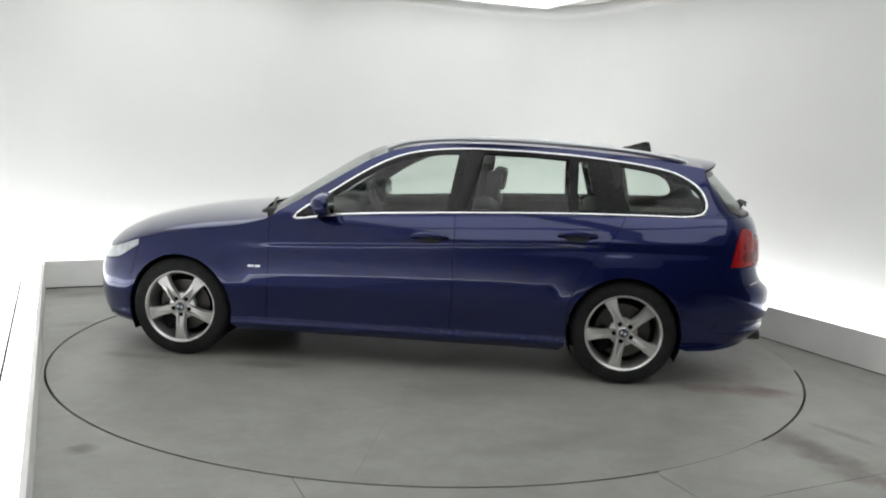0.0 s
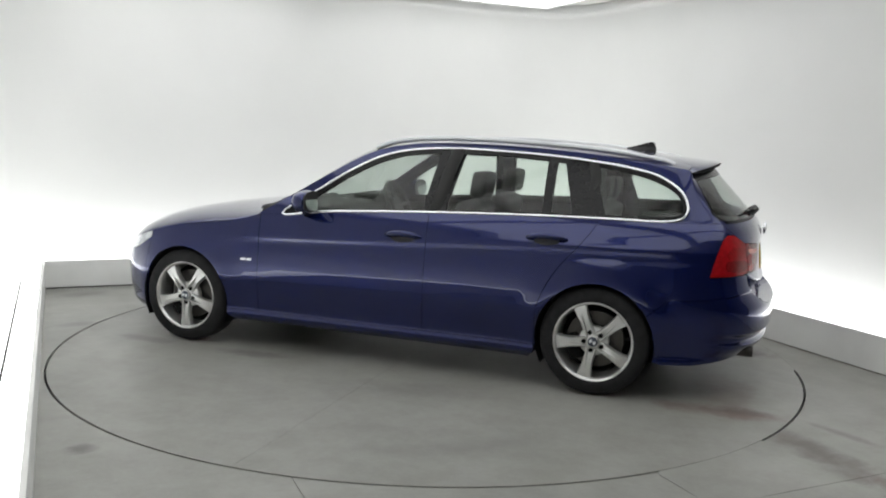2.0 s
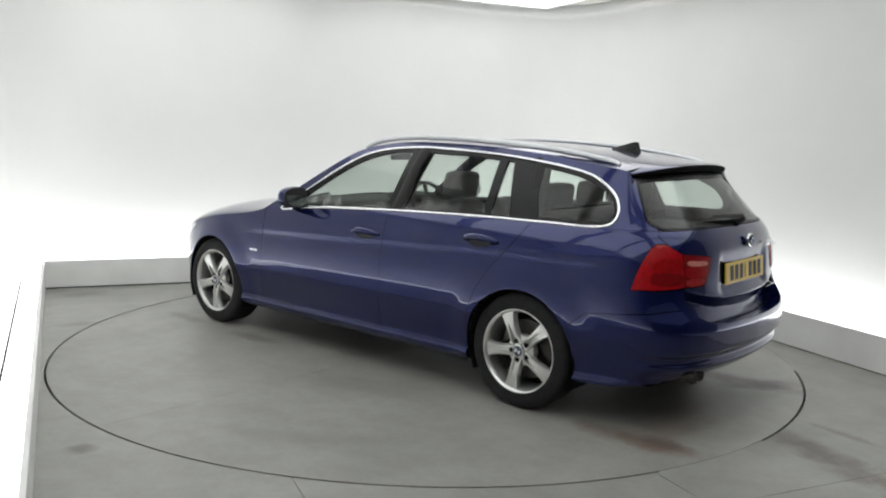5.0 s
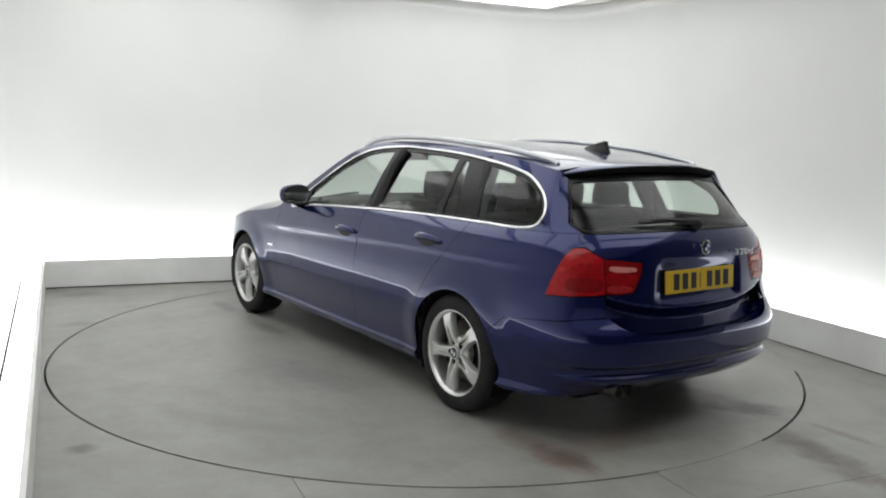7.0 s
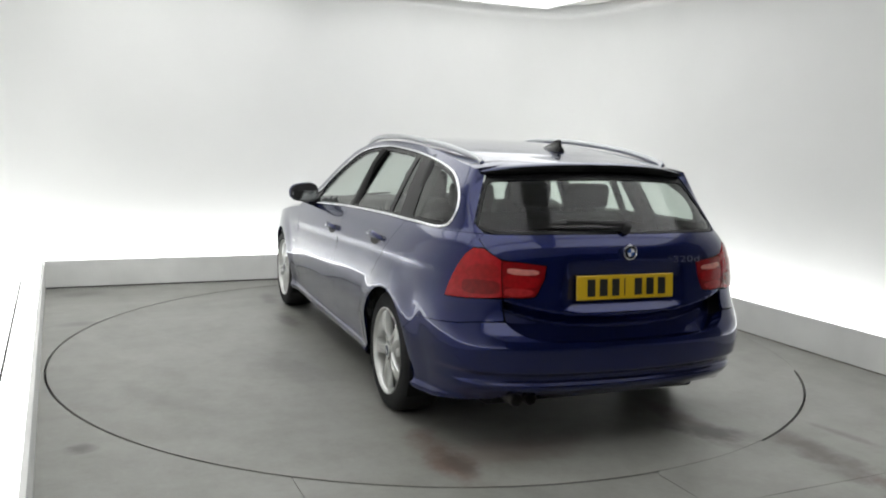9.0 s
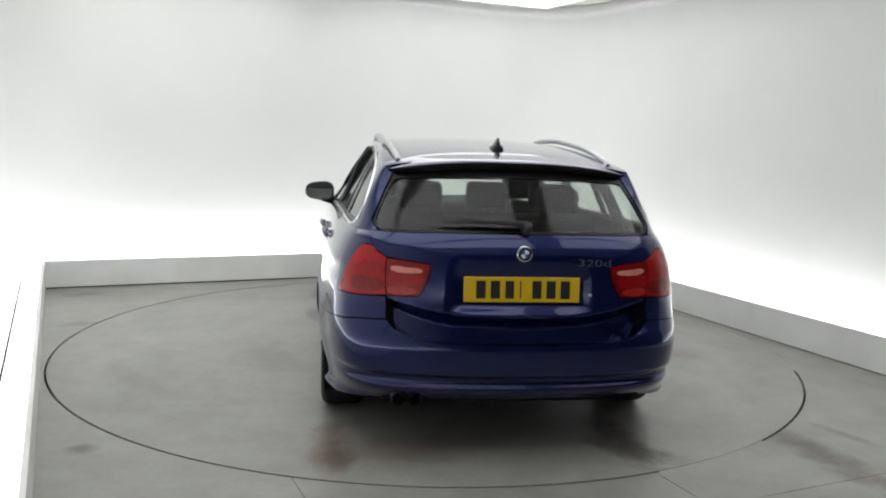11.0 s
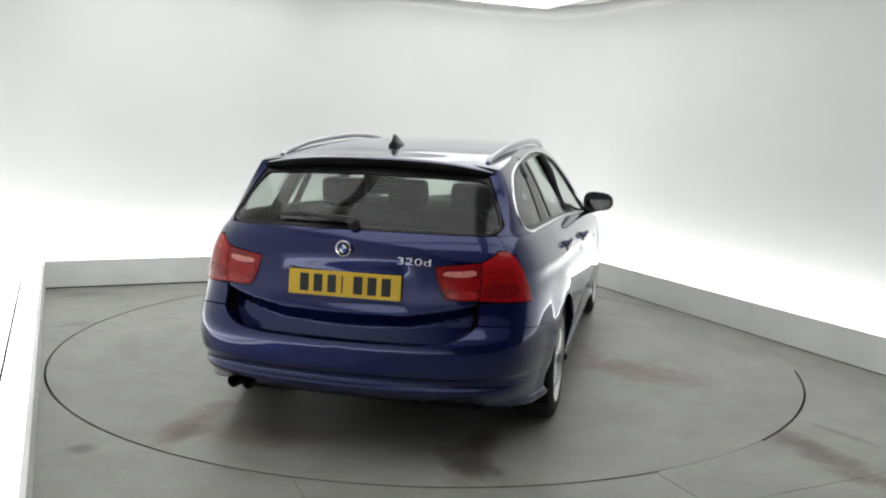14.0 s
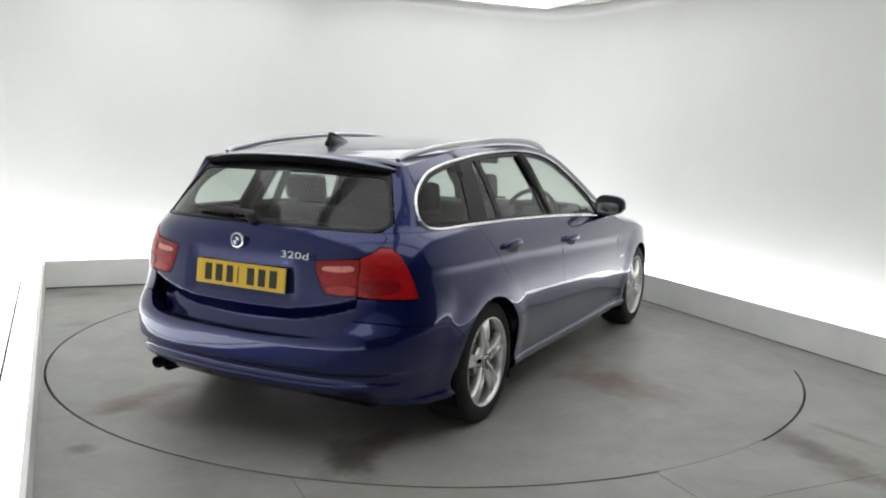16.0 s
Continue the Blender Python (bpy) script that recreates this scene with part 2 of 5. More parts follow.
def build_kerbs():
    def kerb(name, u0, u1, v0, v1, label):
        bm = box(bmesh.new(), u0, u1, v0, v1, -0.03, KERB, 0.004, 2)
        ob = tagged(new(name, mesh_of(name, bm)), label, "kerb", kind="structure")
        ob.data.materials.append(kerb_mat)
        ob.matrix_world = lean if name == "kerb_west" else ROOM
    w = 0.024
    lean = ROOM @ Matrix.Translation((U0, V1, 0)) @ pose(0, 0, 0, 0, 0, 0.35) @ Matrix.Translation((-U0, -V1, 0))
    kerb("kerb_west", U0 - w, U0, V0, V1 + w, "low white painted kerb beside the turntable")
    kerb("kerb_north", U0 + 0.002, U1 - 0.002, V1, V1 + w, "low white painted kerb before the back wall")
    kerb("kerb_east", U1, U1 + w, V0, V1 + w, "low white painted kerb beside the turntable")

    # thin strips draw the dark line (north) and paint the shade (east)
    dark_line = material("dark_line_grey", (0.05, 0.05, 0.05), rough=0.7, vary=0.3, scale=6)
    foot_shade = material("brown_foot_shade", (0.13, 0.115, 0.10), rough=0.8, vary=0.35, scale=5)
    for name, q in (("foot_line_north", (U0 + 0.004, U1 - 0.004, V1 - 0.004, V1 - 0.0005, 0.0005, 0.012)), ("foot_line_east", (U1 - 0.004, U1 - 0.0005, -3.0, V1 - 0.006, 0.0005, 0.007))):
        ob = tagged(new(name, mesh_of(name, box(bmesh.new(), *q))), "dark strip that draws the dark line and shading at the kerb's foot", "trim", kind="structure")
        ob.data.materials.append(dark_line if name == "foot_line_north" else foot_shade)
        ob.matrix_world = ROOM

    def trough(name, u0, u1, v0, v1):
        root = tagged(new(name), "glowing white light trough between kerb and wall", "light trough", kind="structure")
        root.matrix_world = lean if "west" in name else ROOM
        part("trough_body", box(bmesh.new(), u0, u1, v0, v1, -0.03, KERB - 0.04), kerb_mat, root)
        # no diffusers beyond END_EAST, so the tailgate mirrors less light
        if "east" in name:
            v0 = END_EAST
        lu, lv = u1 - u0, v1 - v0
        n = max(1, round(max(lu, lv) / 1.5))
        for i in range(n):
            a, b = i / n, (i + 1) / n
            if lu > lv:
                q = (u0 + lu * a + 0.004, u0 + lu * b - 0.004, v0, v1)
            else:
                q = (u0, u1, v0 + lv * a + 0.004, v0 + lv * b - 0.004)
            part("diffuser", box(bmesh.new(), *q, KERB - 0.027, KERB - 0.012, 0.003, 1), diffuser_mat, root)
    e, g = 0.004, 0.012
    trough("light_trough_west", U0 - w - e - 0.118, U0 - w - e, V0, WV1)
    trough("light_trough_west_outer", WU0, U0 - w - e - 0.118 - g, V0, WV1 - 0.06)
    strip = tagged(new("trim_west", mesh_of("trim_west", box(bmesh.new(), U0 - w - e - 0.118 - g, U0 - w - e - 0.118, -3.2, 1.85, KERB - 0.03, KERB - 0.010))), "dark joint strip between the light panels", "trim", kind="structure")
    strip.data.materials.append(dark_line)
    strip.matrix_world = lean
    trough("light_trough_north", U0 - w, U1 + w, V1 + w + e, WV1)
    trough("light_trough_east", U1 + w + e, WU1 - 0.09, V0, V1 + w + 0.12)


WU0, WU1, WV0, WV1 = -2.96, 3.02, V0, 3.18
CEIL = 2.85


def wall_loop():
    """The inner line of the seamless wall, from the near left end round the back to the near right end."""
    out = [(WU0, WV0)]
    for (cx, cy, r, a0, a1) in ((WU0 + 0.22, WV1 - 0.22, 0.22, 180, 90), (WU1 - 0.9, WV1 - 0.9, 0.9, 90, 0)):
        for k in range(17):
            a = radians(a0 + (a1 - a0) * k / 16)
            out.append((cx + r * math.cos(a), cy + r * math.sin(a)))
    out.append((WU1, END_EAST))
    return out


def build_walls():
    line = wall_loop()
    heights = [(0.0, -0.03)] + [(0.0, 0.1 + 0.25 * k) for k in range(10)] + [(0.14 * (1 - math.cos(radians(a))), CEIL - 0.14 + 0.14 * math.sin(radians(a))) for a in range(0, 91, 15)]
    bm = bmesh.new()
    rows = []
    n = len(line)
    for inset, z in heights:
        row = []
        for i, (x, y) in enumerate(line):
            a = Vector(line[max(0, i - 1)])
            b = Vector(line[min(n - 1, i + 1)])
            t = (b - a).normalized()
            row.append(bm.verts.new((x + t.y * inset, y - t.x * inset, z)))
        rows.append(row)
    for r0, r1 in zip(rows, rows[1:]):
        for i in range(n - 1):
            bm.faces.new((r0[i], r1[i], r1[i + 1], r0[i + 1]))
    bmesh.ops.recalc_face_normals(bm, faces=bm.faces)
    me = smooth(mesh_of("wall_cyclorama", bm), 40)
    ob = tagged(new("wall_cyclorama", me), "seamless white studio wall with rounded corners", "wall", kind="structure")
    me.materials.append(wall_mat)
    ob.matrix_world = ROOM
    so = ob.modifiers.new("thickness", "SOLIDIFY")
    so.thickness, so.offset = 0.08, -1.0
    # unseen end wall behind the camera, dark so the tailgate reflects less light
    bm = box(bmesh.new(), WU0, WU1, WV0 - 0.15, WV0, -0.03, CEIL)
    ob = tagged(new("unseen_wall_south", mesh_of("unseen_wall_south", bm)), "unseen end wall, dark grey to darken the car's reflections", "wall", kind="structure")
    ob.data.materials.append(unseen_wall_mat)
    ob.matrix_world = ROOM
    # unseen dark wall added to shape the tailgate's reflection
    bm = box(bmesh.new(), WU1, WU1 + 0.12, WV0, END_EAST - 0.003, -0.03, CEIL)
    ob = tagged(new("unseen_wall_east", mesh_of("unseen_wall_east", bm)), "unseen dark grey side wall, added to darken the tailgate's reflection", "wall", kind="structure")
    ob.data.materials.append(unseen_wall_mat)
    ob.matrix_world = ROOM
    bm = box(bmesh.new(), WU0, WU1, WV0, WV1, CEIL + 0.004, CEIL + 0.1)
    ob = tagged(new("ceiling", mesh_of("ceiling", bm)), "plain white studio ceiling", "ceiling", kind="structure")
    ob.data.materials.append(wall_mat)
    ob.matrix_world = ROOM


def build_ceiling_lights():
    def light(u, v, lu, lv):
        root = tagged(new("ceiling_light"), "large flat white ceiling light panel, switched on", "ceiling light", group="studio ceiling lights")
        part("diffuser", box(bmesh.new(), -lu / 2, lu / 2, -lv / 2, lv / 2, -0.03, -0.012, 0.004, 1), lamp_mat, root)
        bm = bmesh.new()
        t = 0.03
        for q in ((-lu / 2 - t, lu / 2 + t, -lv / 2 - t, -lv / 2 - 0.002), (-lu / 2 - t, lu / 2 + t, lv / 2 + 0.002, lv / 2 + t), (-lu / 2 - t, -lu / 2 - 0.002, -lv / 2, lv / 2), (lu / 2 + 0.002, lu / 2 + t, -lv / 2, lv / 2)):
            box(bm, *q, -0.04, 0.0, 0.003, 1)
        part("frame", bm, trim_mat, root)
        root.matrix_world = ROOM @ pose(u, v, CEIL)
        return root
    first = light(1.35, 2.2, 2.3, 1.3)
    for u in (-1.35, 1.35):
        for v in (2.2, 0.75, -0.7, -2.15, -3.6):
            if (u, v) != (1.35, 2.2):
                copy_thing(first, ROOM @ pose(u, v, CEIL))


floor_ob = build_floor()
table = build_turntable()
build_kerbs()
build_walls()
build_ceiling_lights()


# ---------------------------------------------------------------- the car's materials
paint = material("blue_metallic_paint", (0.0042, 0.0098, 0.080), rough=0.24, metal=0.6, spec=0.12, coat=1.0, coat_rough=0.02, vary=0.10, scale=900)
black_gloss = material("black_gloss_trim", (0.007, 0.007, 0.008), rough=0.25, spec=0.3, coat=0.0, vary=0.1, scale=30)
black_plastic = material("black_plastic", (0.018, 0.018, 0.019), rough=0.55, vary=0.15, scale=60, bump=0.1, bump_scale=300)
underside = material("dark_underside", (0.012, 0.012, 0.012), rough=0.9, spec=0.1, vary=0.3, scale=9)
chrome = material("polished_chrome", (0.82, 0.83, 0.84), rough=0.10, metal=1.0, vary=0.03, scale=30)
rail_metal = material("satin_aluminium", (0.50, 0.51, 0.53), rough=0.30, metal=1.0, vary=0.05, scale=20)
alloy = material("silver_alloy", (0.68, 0.68, 0.67), rough=0.28, metal=0.75, coat=0.5, coat_rough=0.1, vary=0.06, scale=14)
rubber = material("tyre_rubber", (0.016, 0.016, 0.017), rough=0.75, spec=0.3, vary=0.25, scale=25, bump=0.25, bump_scale=120)
disc_steel = material("brake_disc_steel", (0.10, 0.095, 0.09), rough=0.45, metal=1.0, vary=0.15, scale=12)
seat_cloth = material("black_seat_leather", (0.012, 0.0115, 0.012), rough=0.55, vary=0.2, scale=12, bump=0.2, bump_scale=90)
cabin_dark = material("dark_cabin_trim", (0.015, 0.015, 0.015), rough=0.7, vary=0.2, scale=10)
headliner = material("grey_headliner", (0.16, 0.16, 0.155), rough=0.9, vary=0.05, scale=20)
plate_yellow = material("yellow_plate", (0.62, 0.40, 0.012), rough=0.35, coat=0.4, vary=0.03, scale=10)
plate_black = material("black_plate_print", (0.012, 0.012, 0.012), rough=0.5, vary=0.1)
badge_white = material("white_enamel", (0.75, 0.77, 0.80), rough=0.2, vary=0.05)
badge_blue = material("blue_enamel", (0.03, 0.09, 0.30), rough=0.2, vary=0.05)


def lens_material(name, deep, rough):
    return material(name, deep, rough=rough, spec=0.3, coat=0.5, coat_rough=0.03, vary=0.18, scale=45, bump=0.12, bump_scale=150)


lamp_red = lens_material("red_lamp_lens", (0.35, 0.004, 0.008), 0.25)
lamp_dark_red = lens_material("dark_red_lamp_lens", (0.20, 0.003, 0.005), 0.25)
lamp_mid_red = lens_material("mid_red_lamp_lens", (0.29, 0.004, 0.006), 0.25)
lamp_pink = lens_material("pink_lamp_lens", (0.36, 0.018, 0.020), 0.2)
lamp_pale = lens_material("pale_lamp_lens", (0.60, 0.22, 0.19), 0.2)
lamp_clear = material("clear_headlamp_lens", (0.60, 0.62, 0.66), rough=0.15, metal=0.6, coat=1.0, vary=0.25, scale=25)


def glass_material(name, tint):
    m = bpy.data.materials.new(name)
    m.use_nodes = True
    nt = m.node_tree
    nt.nodes.remove(nt.nodes["Principled BSDF"])
    out = nt.nodes["Material Output"]
    tr = nt.nodes.new("ShaderNodeBsdfTransparent")
    tr.inputs["Color"].default_value = (*tint, 1)
    gl = nt.nodes.new("ShaderNodeBsdfGlossy")
    gl.inputs["Roughness"].default_value = 0.015
    lw = nt.nodes.new("ShaderNodeLayerWeight")
    pw = nt.nodes.new("ShaderNodeMath")
    pw.operation, pw.inputs[1].default_value = "POWER", 3.4
    nt.links.new(lw.outputs["Facing"], pw.inputs[0])
    fr = nt.nodes.new("ShaderNodeMath")
    fr.operation, fr.inputs[1].default_value, fr.inputs[2].default_value = "MULTIPLY_ADD", 0.82, 0.042
    nt.links.new(pw.outputs[0], fr.inputs[0])
    mx = nt.nodes.new("ShaderNodeMixShader")
    nt.links.new(fr.outputs[0], mx.inputs[0])
    nt.links.new(tr.outputs[0], mx.inputs[1])
    nt.links.new(gl.outputs[0], mx.inputs[2])
    nt.links.new(mx.outputs[0], out.inputs["Surface"])
    return m


glass = glass_material("tinted_window_glass", (0.80, 0.86, 0.82))
rear_glass = glass_material("tinted_tailgate_glass", (0.74, 0.80, 0.76))

# ---------------------------------------------------------------- the car's skin: x forward, y left, z up, origin midway between the axles
PLAN = [(-2.335, 0.0), (-2.332, 0.12), (-2.322, 0.28), (-2.300, 0.44), (-2.262, 0.58), (-2.205, 0.69), (-2.120, 0.770), (-2.0, 0.822), (-1.8, 0.862), (-1.38, 0.893),
        (-0.8, 0.902), (0.0, 0.905), (0.8, 0.900), (1.38, 0.888), (1.6, 0.868), (1.78, 0.828), (1.91, 0.765), (2.01, 0.67), (2.075, 0.54), (2.118, 0.36), (2.135, 0.18), (2.140, 0.0)]


def fine_plan():
    """The plan line as a smooth curve, with arc length that equals x along the flank."""
    n = len(PLAN)
    pts = []
    for i in range(n - 1):
        p0, p1, p2, p3 = (Vector(PLAN[max(0, i - 1)]), Vector(PLAN[i]), Vector(PLAN[i + 1]), Vector(PLAN[min(n - 1, i + 2)]))
        if i == 0:
            p0 = Vector((PLAN[1][0], -PLAN[1][1]))
        if i == n - 2:
            p3 = Vector((PLAN[-2][0], -PLAN[-2][1]))
        for k in range(24):
            t = k / 24
            d1, d2, d3 = ((b - a).length ** 0.5 for a, b in ((p0, p1), (p1, p2), (p2, p3)))
            m1 = (p1 - p0) / d1 - (p2 - p0) / (d1 + d2) + (p2 - p1) / d2
            m2 = (p2 - p1) / d2 - (p3 - p1) / (d2 + d3) + (p3 - p2) / d3
            m1, m2 = m1 * d2, m2 * d2
            pts.append((2 * t**3 - 3 * t**2 + 1) * p1 + (t**3 - 2 * t**2 + t) * m1 + (3 * t**2 - 2 * t**3) * p2 + (t**3 - t**2) * m2)
    pts.append(Vector(PLAN[-1]))
    s = [0.0]
    for a, b in zip(pts, pts[1:]):
        s.append(s[-1] + (b - a).length)
    s = np.array(s)
    px, py = np.array([p[0] for p in pts]), np.array([p[1] for p in pts])
    s = s - np.interp(0.0, px, s)
    return s, px, py


PS, PX, PY = fine_plan()
SR, SF = float(PS[0]), float(PS[-1])
WIDE = [(0.15, 0.790), (0.185, 0.832), (0.215, 0.870), (0.236, 0.878), (0.248, 0.876), (0.262, 0.867), (0.275, 0.866), (0.30, 0.869), (0.34, 0.876), (0.42, 0.894), (0.49, 0.904), (0.56, 0.9045), (0.66, 0.8985), (0.755, 0.888), (0.80, 0.880), (0.86, 0.866), (0.93, 0.839),
        (0.985, 0.805), (1.01, 0.782), (1.05, 0.762), (1.15, 0.715), (1.25, 0.663), (1.33, 0.614), (1.385, 0.568), (1.42, 0.53)]
TAIL = [(0.15, 0.20), (0.20, 0.155), (0.27, 0.095), (0.305, 0.052), (0.330, 0.028), (0.345, 0.024), (0.362, 0.038), (0.385, 0.040), (0.402, 0.024), (0.414, 0.002), (0.43, 0.0), (0.52, 0.0), (0.545, 0.003), (0.575, 0.014), (0.605, 0.034), (0.64, 0.056), (0.68, 0.074), (0.72, 0.081),
        (0.80, 0.085), (0.90, 0.094), (0.96, 0.108), (1.00, 0.130), (1.04, 0.165), (1.15, 0.264), (1.29, 0.395), (1.40, 0.49)]
NOSE = [(0.15, 0.14), (0.20, 0.06), (0.28, 0.015), (0.36, 0.0), (0.48, 0.005), (0.58, 0.03), (0.66, 0.075), (0.72, 0.13), (0.80, 0.22)]
WZ = np.array([lerp(WIDE, z) for z in np.arange(0.15, 1.45, 0.005)]) / 0.905
TZ = np.array([lerp(TAIL, z) for z in np.arange(0.15, 1.45, 0.005)])
NZ = np.array([lerp(NOSE, z) for z in np.arange(0.15, 1.45, 0.005)])
ZZ = np.arange(0.15, 1.45, 0.005)


def step(a, b, x):
    t = min(1.0, max(0.0, (x - a) / (b - a)))
    return t * t * (3 - 2 * t)


def crease_at(x):
    return 0.800 - 0.045 * x + (0.0 if x > -1.0 else 0.03 * (x + 1.0))


def skin(s, z):
    """The point of the left flank, tail or nose at plan length s and height z."""
    x, y = float(np.interp(s, PS, PX)), float(np.interp(s, PS, PY))
    k = float(np.interp(z, ZZ, WZ))
    # flared wings round the wheels
    for xw in (1.38, -1.38):
        d = math.hypot(x - xw, (z - 0.315) * 1.0)
        y += 0.017 * (1 - step(0.335, 0.50, d)) + 0.004 * (1 - step(0.45, 0.75, d))
    # the shoulder line fades into the front wing
    y *= k + (1 - k) * 0.25 * step(0.9, 1.7, x) * step(0.7, 0.5, z)
    x += float(np.interp(z, ZZ, TZ)) * (1 - step(-2.30, -1.75, x)) - float(np.interp(z, ZZ, NZ)) * step(1.65, 2.1, x)
    # shoulder crease along the door handles, rising to the tail
    if 0.6 < z < 1.0:
        d = z - crease_at(x)
        fade = step(-2.05, -1.7, x) * (1 - step(0.75, 1.15, x))
        y += fade * (0.0042 * math.exp(-(d / 0.030) ** 2) - 0.0045 * math.exp(-((d + 0.050) / 0.034) ** 2))
    # dished number plate panel
    if s < -2.6 and 0.6 < z < 1.0:
        a = (1 - step(0.27, 0.34, abs(y))) * step(0.665, 0.715, z) * (1 - step(0.810, 0.935, z))
        x += 0.022 * a
    return Vector((x, y, z))


def skin_normal(s, z):
    h = 0.004
    s0, s1 = max(SR, s - h), min(SF, s + h)
    a = skin(s1, z) - skin(s0, z)
    b = skin(s, z + h) - skin(s, z - h)
    n = b.cross(a)
    if abs(s - SR) < 1e-3 or abs(s - SF) < 1e-3:
        n.y = 0
    n.normalize()
    return n


def along_tail(y, z):
    """The plan length on the tail at which the skin at height z stands y off the middle."""
    k = float(np.interp(z, ZZ, WZ))
    half = len(PS) // 2
    return float(np.interp(y / k, PY[:half], PS[:half]))


def tail_poly(pts):
    return [(along_tail(y, z), z) for y, z in pts]


def resample(poly, size=0.03, closed=True):
    out = []
    n = len(poly)
    for i in range(n if closed else n - 1):
        a, b = Vector(poly[i]), Vector(poly[(i + 1) % n])
        k = max(1, int((b - a).length / size + 0.5))
        out += [tuple(a + (b - a) * j / k) for j in range(k)]
    if not closed:
        out.append(tuple(poly[-1]))
    return out


def area(poly):
    return sum(poly[i][0] * poly[(i + 1) % len(poly)][1] - poly[(i + 1) % len(poly)][0] * poly[i][1] for i in range(len(poly))) / 2


def inset(poly, d):
    """Move every side of a closed outline inwards by d, but not along the car's middle."""
    n = len(poly)
    sg = 1 if area(poly) > 0 else -1
    out = []
    for i in range(n):
        p, a, b = Vector(poly[i]), Vector(poly[i - 1]), Vector(poly[(i + 1) % n])
        e1, e2 = (p - a).normalized(), (b - p).normalized()
        n1, n2 = Vector((-e1.y, e1.x)) * sg, Vector((-e2.y, e2.x)) * sg
        m = n1 + n2
        if m.length < 0.2:
            m = n1
        m.normalize()
        q = p + m * (d / max(0.45, m.dot(n1)))
        if abs(p[0] - SR) < 1e-3 or abs(p[0] - SF) < 1e-3:
            q[0] = p[0]
        out.append(tuple(q))
    return out


def curve(pts, n=6, closed=True):
    """A rounded line through the points."""
    out = []
    k = len(pts)
    for i in range(k if closed else k - 1):
        if closed:
            p0, p1, p2, p3 = (Vector(pts[(i + j) % k]) for j in (-1, 0, 1, 2))
        else:
            p0, p1, p2, p3 = Vector(pts[max(0, i - 1)]), Vector(pts[i]), Vector(pts[i + 1]), Vector(pts[min(k - 1, i + 2)])
        d1, d2, d3 = (max(1e-4, (b - a).length) ** 0.5 for a, b in ((p0, p1), (p1, p2), (p2, p3)))
        m1 = ((p1 - p0) / d1 - (p2 - p0) / (d1 + d2) + (p2 - p1) / d2) * d2 if (p1 - p0).length > 1e-6 else p2 - p1
        m2 = ((p2 - p1) / d2 - (p3 - p1) / (d2 + d3) + (p3 - p2) / d3) * d2 if (p3 - p2).length > 1e-6 else p2 - p1
        for j in range(n):
            t = j / n
            out.append(tuple((2 * t**3 - 3 * t**2 + 1) * p1 + (t**3 - 2 * t**2 + t) * m1 + (3 * t**2 - 2 * t**3) * p2 + (t**3 - t**2) * m2))
    if not closed:
        out.append(tuple(pts[-1]))
    return out


